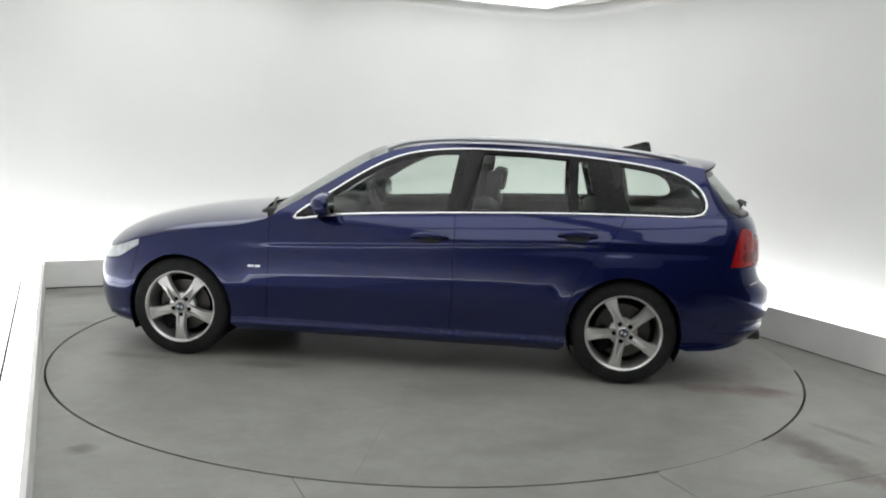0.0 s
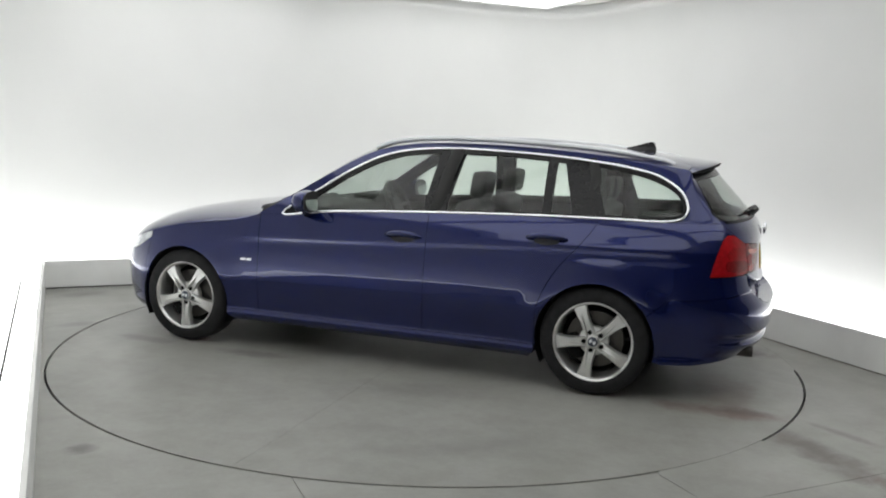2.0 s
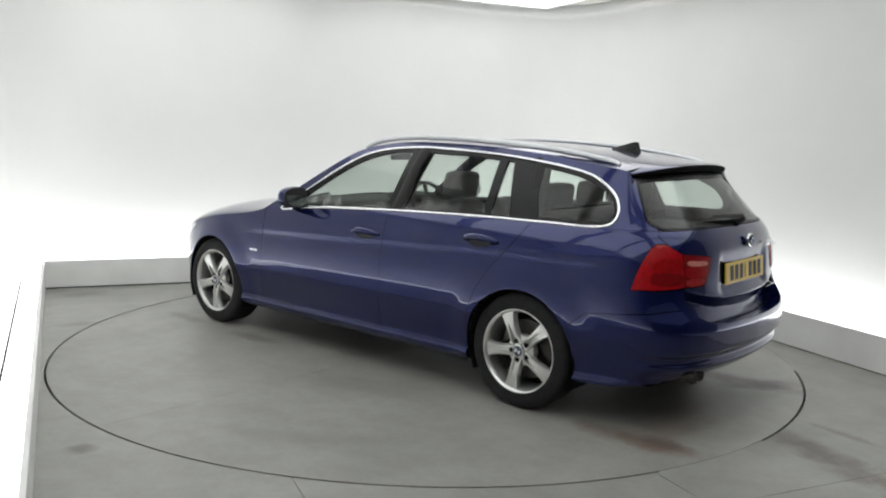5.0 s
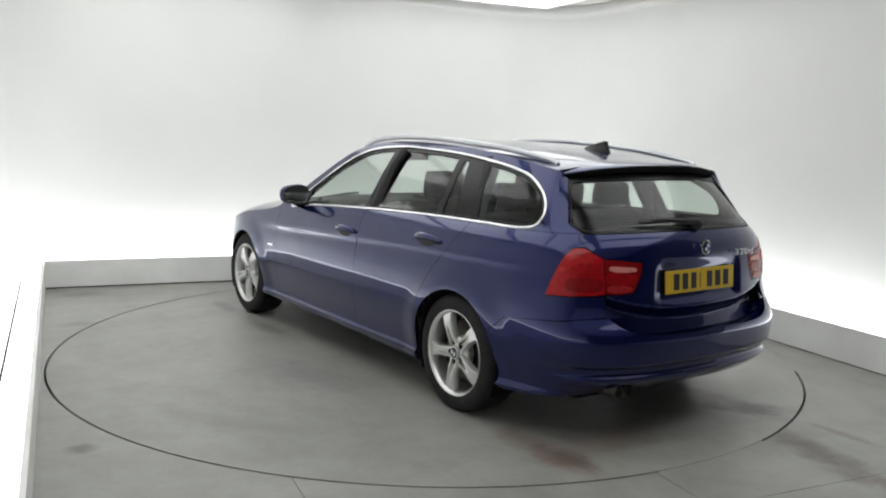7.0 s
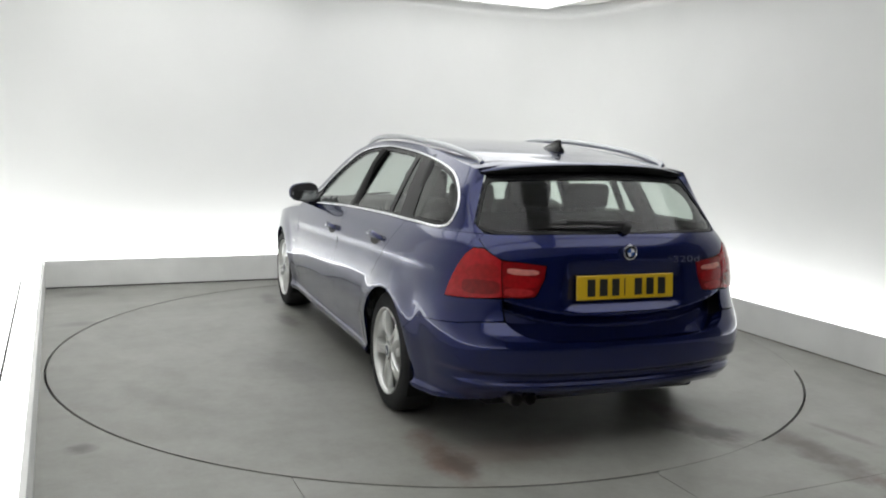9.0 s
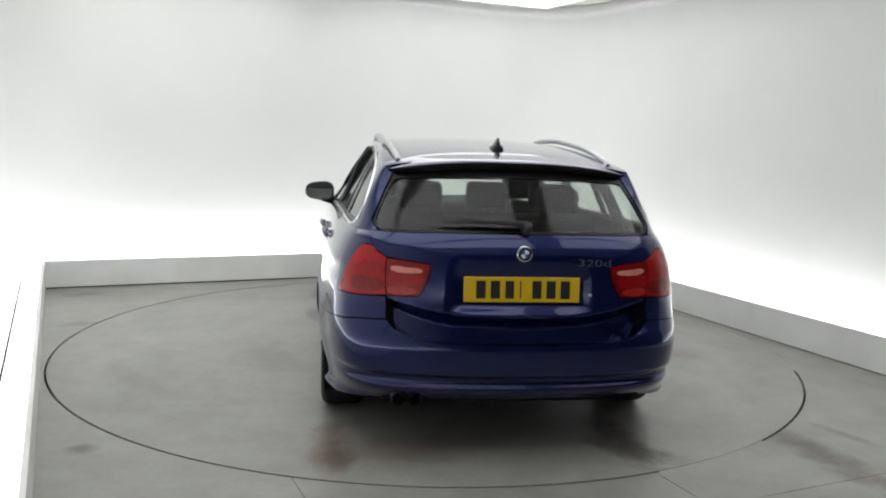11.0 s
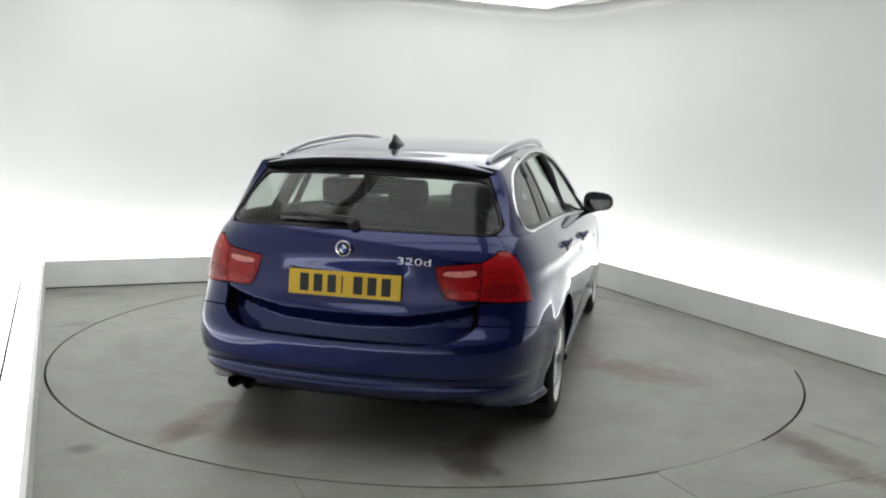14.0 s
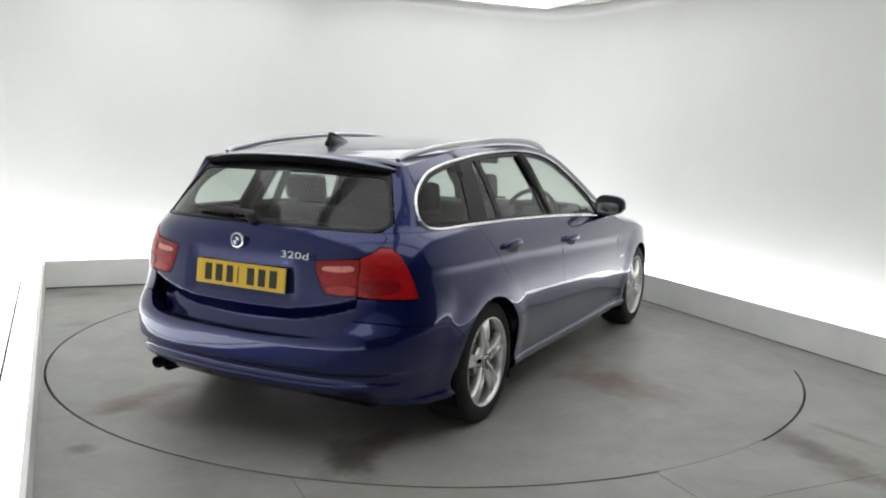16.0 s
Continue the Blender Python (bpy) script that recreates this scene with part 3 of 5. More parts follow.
def panel_mesh(name, poly, holes=(), gap=0.0015, grid=0.035, edge=0.03, off=0.0, depth=0.014, side=1, both=False, rows=None, lift=None):
    """A sheet of the skin inside the outline, set off by off, with its rim folded inwards by depth."""
    loops = [resample(inset(poly, gap), edge)] + [resample(inset(h, -gap), edge) for h in holes]
    xs, zs = [p[0] for p in loops[0]], [p[1] for p in loops[0]]
    border = np.array([p for l in loops for p in l])
    extra = []
    for i, s in enumerate(np.arange(min(xs), max(xs), grid)):
        levels = rows(float(s)) if callable(rows) else rows
        for z in levels if rows else np.arange(min(zs), max(zs), grid):
            q = (float(s), float(z) + (grid / 2 if i % 2 and not rows else 0))
            if not inside(loops[0], *q) or any(inside(h, *q) for h in loops[1:]):
                continue
            if np.min(np.hypot(border[:, 0] - q[0], border[:, 1] - q[1])) > (0.006 if rows else grid * 0.5):
                extra.append(q)
    pts, edges = [], []
    for l in loops:
        k = len(pts)
        pts += [Vector(p) for p in l]
        edges += [(k + i, k + (i + 1) % len(l)) for i in range(len(l))]
    pts += [Vector(p) for p in extra]
    vs, _, fs, _, _, _ = delaunay_2d_cdt(pts, edges, [], 0, 1e-6)
    keep = []
    for f in fs:
        c = sum((vs[i] for i in f), Vector((0, 0))) / len(f)
        if inside(loops[0], c[0], c[1]) and not any(inside(h, c[0], c[1]) for h in loops[1:]):
            keep.append(list(f))
    def raised(a, b):
        return skin(a, b) + skin_normal(a, b) * lift(a, b)

    def raised_normal(a, b):
        h = 0.004
        n = (raised(a, b + h) - raised(a, b - h)).cross(raised(min(SF, a + h), b) - raised(max(SR, a - h), b))
        if abs(a - SR) < 1e-3:
            n.y = 0
        return n.normalized()

    nrm = [(raised_normal if lift else skin_normal)(v[0], v[1]) for v in vs]
    co = []
    for v, n in zip(vs, nrm):
        co.append((raised(v[0], v[1]) if lift else skin(v[0], v[1])) + n * off)
    verts, norms, faces = list(co), list(nrm), []
    count = {}
    for f in keep:
        a, b, c = (co[i] for i in f[:3])
        if (b - a).cross(c - a).dot(nrm[f[0]]) < 0:
            f = f[::-1]
        faces.append(f)
        for i in range(len(f)):
            e = (f[i], f[(i + 1) % len(f)])
            count[tuple(sorted(e))] = None if tuple(sorted(e)) in count else e
    middle = lambda i: abs(vs[i][0] - SR) < 2e-3 or abs(vs[i][0] - SF) < 2e-3
    if depth:
        for e in count.values():
            if e is None or (middle(e[0]) and middle(e[1])):
                continue
            a, b = e
            t = (co[b] - co[a]).normalized()
            out = t.cross(nrm[a]).normalized()
            k = len(verts)
            verts += [co[a], co[b], co[b] - nrm[b] * depth, co[a] - nrm[a] * depth]
            norms += [out] * 4
            faces.append([k + 1, k, k + 3, k + 2])
    if both:
        k = len(verts)
        verts += [Vector((v.x, -v.y, v.z)) for v in verts]
        norms += [Vector((v.x, -v.y, v.z)) for v in norms]
        faces += [[i + k for i in f[::-1]] for f in faces]
    elif side < 0:
        verts = [Vector((v.x, -v.y, v.z)) for v in verts]
        norms = [Vector((v.x, -v.y, v.z)) for v in norms]
        faces = [f[::-1] for f in faces]
    me = bpy.data.meshes.new(name)
    me.from_pydata([tuple(v) for v in verts], [], faces)
    smooth(me)
    me.normals_split_custom_set_from_vertices([tuple(n) for n in norms])
    return me


def panel(name, poly, mat, parent, label="", both=False, **kw):
    """One panel across the middle, or a pair of panels left and right."""
    made = []
    for side in ((1,) if both else (1, -1)):
        me = panel_mesh(name, poly, side=side, both=both, **kw)
        made.append(part(name, me, mat, parent if not isinstance(parent, (list, tuple)) else parent[0 if side > 0 else 1], label))
    return made


def strip_mesh(name, line, width, height, side=1, off=0.0, closed=True):
    """A half-round trim strip laid on the skin along a line of (s, z)."""
    n = len(line)
    bm = bmesh.new()
    rings = []
    for i in range(n):
        p = line[i]
        a, b = (line[i - 1], line[(i + 1) % n]) if closed else (line[max(0, i - 1)], line[min(n - 1, i + 1)])
        nn = skin_normal(*p)
        t = (skin(*b) - skin(*a)).normalized()
        w = nn.cross(t).normalized()
        c = skin(*p) + nn * off
        ring = []
        for q in range(7):
            ang = math.pi * q / 6
            v = c + w * (width / 2 * math.cos(ang)) + nn * (height * math.sin(ang))
            if side < 0:
                v.y = -v.y
            ring.append(bm.verts.new(v))
        rings.append(ring)
    for i in range(n if closed else n - 1):
        r0, r1 = rings[i], rings[(i + 1) % n]
        for q in range(6):
            bm.faces.new((r0[q], r0[q + 1], r1[q + 1], r1[q]))
    bmesh.ops.recalc_face_normals(bm, faces=bm.faces)
    return smooth(mesh_of(name, bm))


def grid_mesh(name, f, nu, nv, closed_u=False):
    """A smooth sheet through f(i / nu, j / nv)."""
    bm = bmesh.new()
    rows = [[bm.verts.new(f(i / nu, j / nv)) for j in range(nv + 1)] for i in range(nu + 1)]
    for i in range(nu):
        for j in range(nv):
            bm.faces.new((rows[i][j], rows[i + 1][j], rows[i + 1][j + 1], rows[i][j + 1]))
    bmesh.ops.remove_doubles(bm, verts=bm.verts, dist=1e-5)
    bmesh.ops.recalc_face_normals(bm, faces=bm.faces)
    return smooth(mesh_of(name, bm))


def tube(bm, pts, radius, seg=8, flat=1.0):
    """A round bar along the points, its ends closed."""
    rings = []
    for i, p in enumerate(pts):
        p = Vector(p)
        t = (Vector(pts[min(len(pts) - 1, i + 1)]) - Vector(pts[max(0, i - 1)])).normalized()
        up = Vector((0, 0, 1)) if abs(t.z) < 0.9 else Vector((0, 1, 0))
        w = t.cross(up).normalized()
        u = w.cross(t)
        r = radius[i] if isinstance(radius, (list, tuple)) else radius
        rings.append([bm.verts.new(p + w * (r * flat * math.cos(2 * math.pi * k / seg)) + u * (r * math.sin(2 * math.pi * k / seg))) for k in range(seg)])
    for r0, r1 in zip(rings, rings[1:]):
        for k in range(seg):
            bm.faces.new((r0[k], r0[(k + 1) % seg], r1[(k + 1) % seg], r1[k]))
    bm.faces.new(rings[0])
    bm.faces.new(rings[-1])
    bmesh.ops.recalc_face_normals(bm, faces=bm.faces)
    return bm


def lathe(profile, seg=48):
    """A body turned round the y axis from (radius, y) pairs."""
    bm = bmesh.new()
    rows = []
    for r, y in profile:
        rows.append([bm.verts.new((r * math.cos(2 * math.pi * k / seg), y, r * math.sin(2 * math.pi * k / seg))) for k in range(seg)])
    for r0, r1 in zip(rows, rows[1:]):
        for k in range(seg):
            bm.faces.new((r0[k], r0[(k + 1) % seg], r1[(k + 1) % seg], r1[k]))
    bmesh.ops.remove_doubles(bm, verts=bm.verts, dist=1e-5)
    bmesh.ops.recalc_face_normals(bm, faces=bm.faces)
    return bm


# ---------------------------------------------------------------- outlines on the skin
BELT = [(-1.80, 1.008), (-1.33, 1.000), (-1.0, 0.997), (-0.32, 0.974), (0.38, 0.935), (0.70, 0.908), (0.82, 0.900)]
WING = [(0.82, 0.900), (0.90, 0.876), (1.0, 0.854), (1.38, 0.800), (1.6, 0.750), (1.8, 0.698), (1.95, 0.668), (2.1, 0.650), (SF, 0.640)]


def belt(s):
    return lerp(BELT, s)


def wing_top(s):
    return lerp(WING, s)


AXLE, HUB, ARCH = 1.38, 0.315, 0.338


def arch(xw, z0, z1, n=18, back=False):
    """The wheel arch from height z0 at its rear to z1 at its front."""
    a0 = math.pi - math.asin((z0 - HUB) / ARCH)
    a1 = math.asin((z1 - HUB) / ARCH)
    pts = [(xw + ARCH * math.cos(a0 + (a1 - a0) * k / n), HUB + ARCH * math.sin(a0 + (a1 - a0) * k / n)) for k in range(n + 1)]
    return pts[::-1] if back else pts


def flank_rows(s):
    """Levels that follow the shoulder crease and the sill's edge."""
    c = crease_at(s)
    out = [0.275, 0.29, 0.305, 0.325, 0.36, 0.40, 0.45, 0.50, 0.55, 0.60, 0.65]
    out += [c + d for d in (-0.095, -0.076, -0.062, -0.050, -0.038, -0.028, -0.018, -0.008, 0.0, 0.008, 0.017, 0.028, 0.042, 0.062, 0.085, 0.11, 0.14)]
    return [z for i, z in enumerate(out) if i < 11 and z < c - 0.105 or i >= 11]


FLANK = dict(rows=flank_rows, grid=0.05, edge=0.014)
car = tagged(new("estate_car"), "dark blue metallic estate car with silver alloy wheels on the turntable", "car")

SILL_TOP = 0.262
B_CUT = [(-0.345, 0.972), (-0.350, 0.80), (-0.348, 0.50), (-0.335, SILL_TOP)]
C_CUT = curve([(-1.362, 1.000), (-1.325, 0.93), (-1.268, 0.853), (-1.160, 0.722), (-1.085, 0.590), (-1.045, 0.46), (-1.035, SILL_TOP)], 4, closed=False)
A_CUT = [(0.805, 0.898), (0.800, 0.60), (0.815, SILL_TOP)]


def belt_line(a, b, n=10):
    return [(a + (b - a) * k / n, belt(a + (b - a) * k / n)) for k in range(n + 1)]


front_door = panel("front_door", belt_line(-0.345, 0.805) + A_CUT[1:] + B_CUT[::-1][:-1], paint, car, "blue front door with body-coloured handle", **FLANK)
rear_door = panel("rear_door", belt_line(-1.362, -0.345) + B_CUT[1:] + C_CUT[::-1][:-1], paint, car, "blue rear door with body-coloured handle", **FLANK)
panel("sill", [(-1.04, SILL_TOP), (1.045, SILL_TOP), (1.035, 0.225), (1.0, 0.188), (-1.0, 0.175), (-1.038, 0.225)], paint, car, grid=0.05, edge=0.012, rows=[0.185, 0.195, 0.205, 0.215, 0.223, 0.230, 0.236, 0.242, 0.248, 0.254])
NOSE_CUT = 1.665
wing = [(0.805 + (NOSE_CUT - 0.805) * k / 14, wing_top(0.805 + (NOSE_CUT - 0.805) * k / 14)) for k in range(15)]
wing += [(NOSE_CUT, 0.69), (1.712, 0.50), (AXLE + math.sqrt(ARCH**2 - 0.1**2), HUB + 0.1)] + arch(AXLE, SILL_TOP, HUB + 0.1, back=True)[1:] + [(0.815, SILL_TOP), (0.800, 0.60)]
panel("front_wing", wing, paint, car, **FLANK)
LAMP_SIDE = [(-2.028, 0.728), (-2.052, 0.80), (-2.082, 0.868), (-2.115, 0.924), (-2.15, 0.948)]
quarter = [(-1.362, 1.000)] + C_CUT[1:] + arch(-AXLE, HUB + 0.18, SILL_TOP, back=True) + [(-1.78, 0.590), (-1.98, 0.606)] + tail_poly([(0.775, 0.618), (0.72, 0.630), (0.602, 0.639), (0.600, 0.69), (0.602, 0.733), (0.66, 0.732), (0.74, 0.727)]) + [(-2.028, 0.7255)] + LAMP_SIDE[1:4]
quarter += [(-2.15, 0.953)] + tail_poly([(0.685, 0.954), (0.658, 0.955), (0.668, 0.990), (0.645, 1.013)]) + [(-2.05, 1.012), (-1.80, 1.008)]
panel("rear_quarter", quarter, paint, car, rows=flank_rows, grid=0.03, edge=0.014)
fa = math.sqrt(ARCH**2 - 0.18**2)
rb = [(-AXLE - fa, HUB + 0.18), (-1.78, 0.590), (-1.98, 0.606)] + tail_poly([(0.775, 0.616), (0.72, 0.628), (0.598, 0.636), (0.585, 0.620), (0.562, 0.600), (0.520, 0.578), (0.46, 0.562), (0.35, 0.553), (0.15, 0.549)]) + [(SR, 0.549), (SR, 0.285)]
rb += tail_poly([(0.3, 0.285), (0.405, 0.284), (0.425, 0.295), (0.580, 0.288), (0.605, 0.268), (0.70, 0.25)]) + [(-1.95, 0.225), (-1.76, 0.222)] + [(-AXLE - math.sqrt(ARCH**2 - (0.235 - HUB) ** 2), 0.235)]
rb += arch(-AXLE, 0.26, HUB + 0.18)[0:1] + [(-AXLE - ARCH, HUB), (-AXLE - math.sqrt(ARCH**2 - 0.1**2), HUB + 0.1)]
BUMPER_ROWS = [0.24, 0.26, 0.28, 0.295, 0.305, 0.318, 0.330, 0.338, 0.345, 0.354, 0.362, 0.374, 0.385, 0.394, 0.402, 0.408, 0.414, 0.422, 0.43, 0.45, 0.48, 0.51, 0.535, 0.555, 0.57, 0.58, 0.59, 0.60, 0.61, 0.62]
panel("rear_bumper", rb, paint, car, "blue rear bumper with two moulded creases", both=True, grid=0.04, rows=BUMPER_ROWS, depth=0.10)
fb = [(NOSE_CUT, 0.690), (1.712, 0.50), (AXLE + math.sqrt(ARCH**2 - 0.1**2), HUB + 0.1), (AXLE + ARCH, HUB), (AXLE + 0.33, 0.235), (1.74, 0.19), (2.0, 0.185), (2.3, 0.20), (SF, 0.20), (SF, 0.60), (2.35, 0.60), (2.13, 0.577), (1.95, 0.583), (1.84, 0.602), (1.75, 0.648)]
panel("front_bumper", fb, paint, car, both=True)
hl = [(NOSE_CUT, 0.694), (1.75, 0.652), (1.84, 0.606), (1.95, 0.587), (2.13, 0.581), (2.35, 0.605), (2.35, wing_top(2.35) - 0.004), (2.1, wing_top(2.1)), (1.95, wing_top(1.95)), (1.8, wing_top(1.8)), (NOSE_CUT, wing_top(NOSE_CUT))]
panel("headlight", hl, lamp_clear, car, "clear headlight with a bright reflector", off=-0.002)
panel("nose_panel", [(2.355, 0.605), (SF, 0.605), (SF, wing_top(SF)), (2.355, wing_top(2.355))], paint, car, both=True)
# tail lamps: an outer piece on the wing and an inner one on the tailgate
LY = 0.600
outer = LAMP_SIDE[:4] + [(-2.15, 0.950)] + tail_poly([(0.685, 0.951), (0.660, 0.951), (0.641, 0.931), (LY, 0.9055), (LY, 0.742)]) + tail_poly([(0.66, 0.736), (0.74, 0.731)])
tail_lamps = panel("tail_light", outer, lamp_red, car, "red tail light wrapped round the rear corner", grid=0.025, gap=0.001, off=0.003)
inner = tail_poly([(LY - 0.002, 0.903), (0.55, 0.900), (0.48, 0.893), (0.408, 0.884), (0.418, 0.83), (0.445, 0.770), (0.462, 0.745), (0.52, 0.740), (LY - 0.002, 0.741)])
inner_lamps = panel("tailgate_light", inner, lamp_dark_red, car, "dark red inner tail light on the tailgate", grid=0.025, gap=0.001, off=0.003)
panel("reverse_lamp", curve(tail_poly([(0.578, 0.869), (0.515, 0.868), (0.447, 0.862), (0.443, 0.852), (0.455, 0.846), (0.578, 0.852)]), 3), lamp_pale, inner_lamps, "pale reversing lamp strip", grid=0.02, gap=0.0, off=0.0065, depth=0.003)
panel("lamp_segment", curve(tail_poly([(0.590, 0.838), (0.455, 0.834), (0.437, 0.826), (0.446, 0.800), (0.458, 0.790), (0.590, 0.794)]), 3), lamp_mid_red, inner_lamps, "brighter red brake lamp segment", grid=0.02, gap=0.0, off=0.0065, depth=0.003)
panel("lamp_segment", curve(tail_poly([(0.590, 0.779), (0.478, 0.777), (0.466, 0.769), (0.480, 0.754), (0.590, 0.752)]), 3), lamp_pink, inner_lamps, "pale pink lower lamp segment", grid=0.02, gap=0.0, off=0.0065, depth=0.003)
panel("lamp_segment", curve(tail_poly([(0.712, 0.876), (0.640, 0.884), (0.615, 0.872), (0.613, 0.835), (0.630, 0.826), (0.727, 0.828), (0.735, 0.846)]), 3), lamp_mid_red, tail_lamps, "darker red lamp segment", grid=0.02, gap=0.0, off=0.0065, depth=0.003)
panel("lamp_segment", curve(tail_poly([(0.738, 0.812), (0.630, 0.812), (0.613, 0.802), (0.613, 0.768), (0.630, 0.757), (0.738, 0.757), (0.750, 0.770), (0.747, 0.802)]), 3), lamp_dark_red, tail_lamps, "darker red lamp segment", grid=0.02, gap=0.0, off=0.0065, depth=0.003)
# tailgate below its window
gate = tail_poly([(0.0, 1.022), (0.3, 1.021), (0.610, 1.013), (0.645, 1.013), (0.668, 0.990), (0.658, 0.955), (0.64, 0.934), (LY + 0.001, 0.908), (0.55, 0.902), (0.48, 0.895), (0.4055, 0.886), (0.4155, 0.83), (0.4425, 0.769), (0.460, 0.7430), (0.52, 0.738),
                  (0.596, 0.7385), (0.593, 0.69), (0.586, 0.645), (0.570, 0.615), (0.527, 0.586), (0.462, 0.568), (0.35, 0.558), (0.15, 0.554), (0.0, 0.554)])


def gate_foot(s, z):
    """The tailgate's foot tucks in behind the top of the bumper."""
    lip = 0.645 + 0.060 * min(1.0, skin(s, z).y / 0.59) ** 3
    return -0.070 * (1 - step(lip - 0.012, lip + 0.022, z)) - 0.035 * (1 - step(0.56, 0.66, z))


GATE_ROWS = [0.54 + 0.0095 * k for k in range(22)] + [0.76, 0.785, 0.81, 0.835, 0.86, 0.875, 0.885, 0.893, 0.90, 0.907, 0.914, 0.921, 0.93, 0.94, 0.955, 0.97, 0.985, 1.0, 1.01]
tailgate = panel("tailgate", gate, paint, car, "blue tailgate with a dished plate panel", both=True, grid=0.03, edge=0.02, lift=gate_foot, rows=GATE_ROWS)[0]
# cabin: painted frame, black surround, panes and bright strip
DLO = curve([(0.655, 0.914), (0.38, 0.942), (-0.32, 0.981), (-1.0, 1.004), (-1.45, 1.010), (-1.765, 1.016), (-1.835, 1.042), (-1.858, 1.085), (-1.840, 1.135), (-1.795, 1.180), (-1.66, 1.258), (-1.49, 1.297),
             (-1.32, 1.320), (-1.0, 1.349), (-0.64, 1.364), (-0.40, 1.366), (-0.20, 1.354), (-0.06, 1.333), (0.07, 1.294), (0.238, 1.208), (0.417, 1.090)], 4)
PILLAR = curve([(0.83, 0.899), (0.60, 1.045), (0.42, 1.158), (0.25, 1.262), (0.13, 1.322), (0.0, 1.362)], 4, closed=False)
ROOF_EDGE = curve([(0.0, 1.362), (-0.16, 1.386), (-0.40, 1.398), (-0.9, 1.389), (-1.3, 1.362), (-1.6, 1.326), (-1.85, 1.296)], 4, closed=False)
BACK_EDGE = tail_poly([(0.548, 1.292), (0.616, 1.16), (0.664, 1.055), (0.650, 1.028), (0.640, 1.014)])
frame_line = belt_line(-1.80, 0.82, 20) + PILLAR + ROOF_EDGE[1:] + BACK_EDGE + [(-2.05, 1.012)]
panel("roof_frame", frame_line, paint, car, holes=[DLO], gap=0.0, edge=0.035, depth=0.02)
PANES = {
    "front_door_window": (curve([(0.575, 0.945), (0.40, 1.065), (0.225, 1.182), (0.055, 1.268), (-0.08, 1.312), (-0.22, 1.332), (-0.335, 1.338)], 3, closed=False) + [(-0.285, 0.996), (0.30, 0.962)], "front"),
    "rear_door_window": ([(-0.495, 1.342), (-0.80, 1.336), (-1.015, 1.322), (-1.022, 1.024), (-0.435, 1.004)], "rear"),
    "corner_window": ([(-1.075, 1.318), (-1.120, 1.312), (-1.200, 1.028), (-1.075, 1.026)], "rear"),
    "load_bay_window": (curve([(-1.300, 1.298), (-1.47, 1.276), (-1.63, 1.238), (-1.76, 1.175), (-1.808, 1.128), (-1.822, 1.090), (-1.806, 1.058), (-1.76, 1.040)], 4, closed=False) + [(-1.385, 1.034)], "quarter"),
}
surround = panel("window_surround", DLO, black_gloss, car, "gloss black window frame and door pillars", holes=[v[0] for v in PANES.values()], gap=0.001, edge=0.03, off=-0.006, depth=0.02)
for k, (line, _) in PANES.items():
    panel(k, line, glass, car, "lightly tinted side window", gap=-0.004, off=-0.010, depth=0.0, edge=0.04, grid=0.06)
for side in (1, -1):
    part("window_trim", strip_mesh("window_trim", DLO, 0.016, 0.006, side), chrome, car, "bright chrome strip round the side windows")
# tailgate window
GLASS = tail_poly([(0.0, 1.026), (0.3, 1.025), (0.606, 1.017), (0.645, 1.030), (0.658, 1.055), (0.610, 1.16), (0.543, 1.288), (0.0, 1.300)])
REAR_PANE = tail_poly([(0.0, 1.036), (0.3, 1.035), (0.603, 1.028), (0.637, 1.040), (0.648, 1.058), (0.601, 1.16), (0.556, 1.236), (0.532, 1.245), (0.35, 1.257), (0.0, 1.264)])


def ring_panel(name, outer_line, inner_line, mat, parent, label, off):
    """A frame that crosses the car's middle: the outline down one side and back along the opening."""
    line = [p for p in outer_line] + [p for p in reversed(inner_line)]
    return panel(name, line, mat, parent, label, both=True, gap=0.0, off=off, depth=0.012, edge=0.03)


# black glass edge; its deeper top also paints the shade below the spoiler
ring_panel("tailgate_window_frame", GLASS, REAR_PANE, black_gloss, car, "black edge of the tailgate window, top widened for the spoiler's shade", -0.004)
panel("tailgate_window", REAR_PANE, rear_glass, car, "tinted tailgate window", both=True, gap=-0.004, off=-0.008, depth=0.0, grid=0.06)

ROOF_MID = [(-2.0, 1.312), (-1.9, 1.330), (-1.6, 1.376), (-1.3, 1.402), (-0.9, 1.422), (-0.4, 1.428), (-0.05, 1.410), (0.12, 1.385), (0.27, 1.350)]
EDGE_X = [p[0] for p in ROOF_EDGE[::-1]]
EDGE_Z = [p[1] for p in ROOF_EDGE[::-1]]


def roof_point(u, v):
    """u from the tail (0) to the windscreen (1), v across."""
    se = EDGE_X[0] + (0.0 - EDGE_X[0]) * u
    ze = float(np.interp(se, EDGE_X, EDGE_Z))
    e = skin(se, ze)
    w = 2 * v - 1
    xm = e.x + (0.18 * u**3 - 0.03 * (1 - u) ** 2)
    zm = lerp(ROOF_MID, xm)
    f = 1 - abs(w) ** 2.6
    return Vector((e.x + (xm - e.x) * (1 - w * w), w * e.y, e.z + (zm - e.z) * f))


part("roof", grid_mesh("roof", roof_point, 36, 28), paint, car)
part("headlining", grid_mesh("headlining", lambda u, v: roof_point(u, v) * 1.0 + Vector((0, 0, -0.03)) + Vector((0, -(2 * v - 1) * 0.03, 0)), 12, 10), headliner, car)


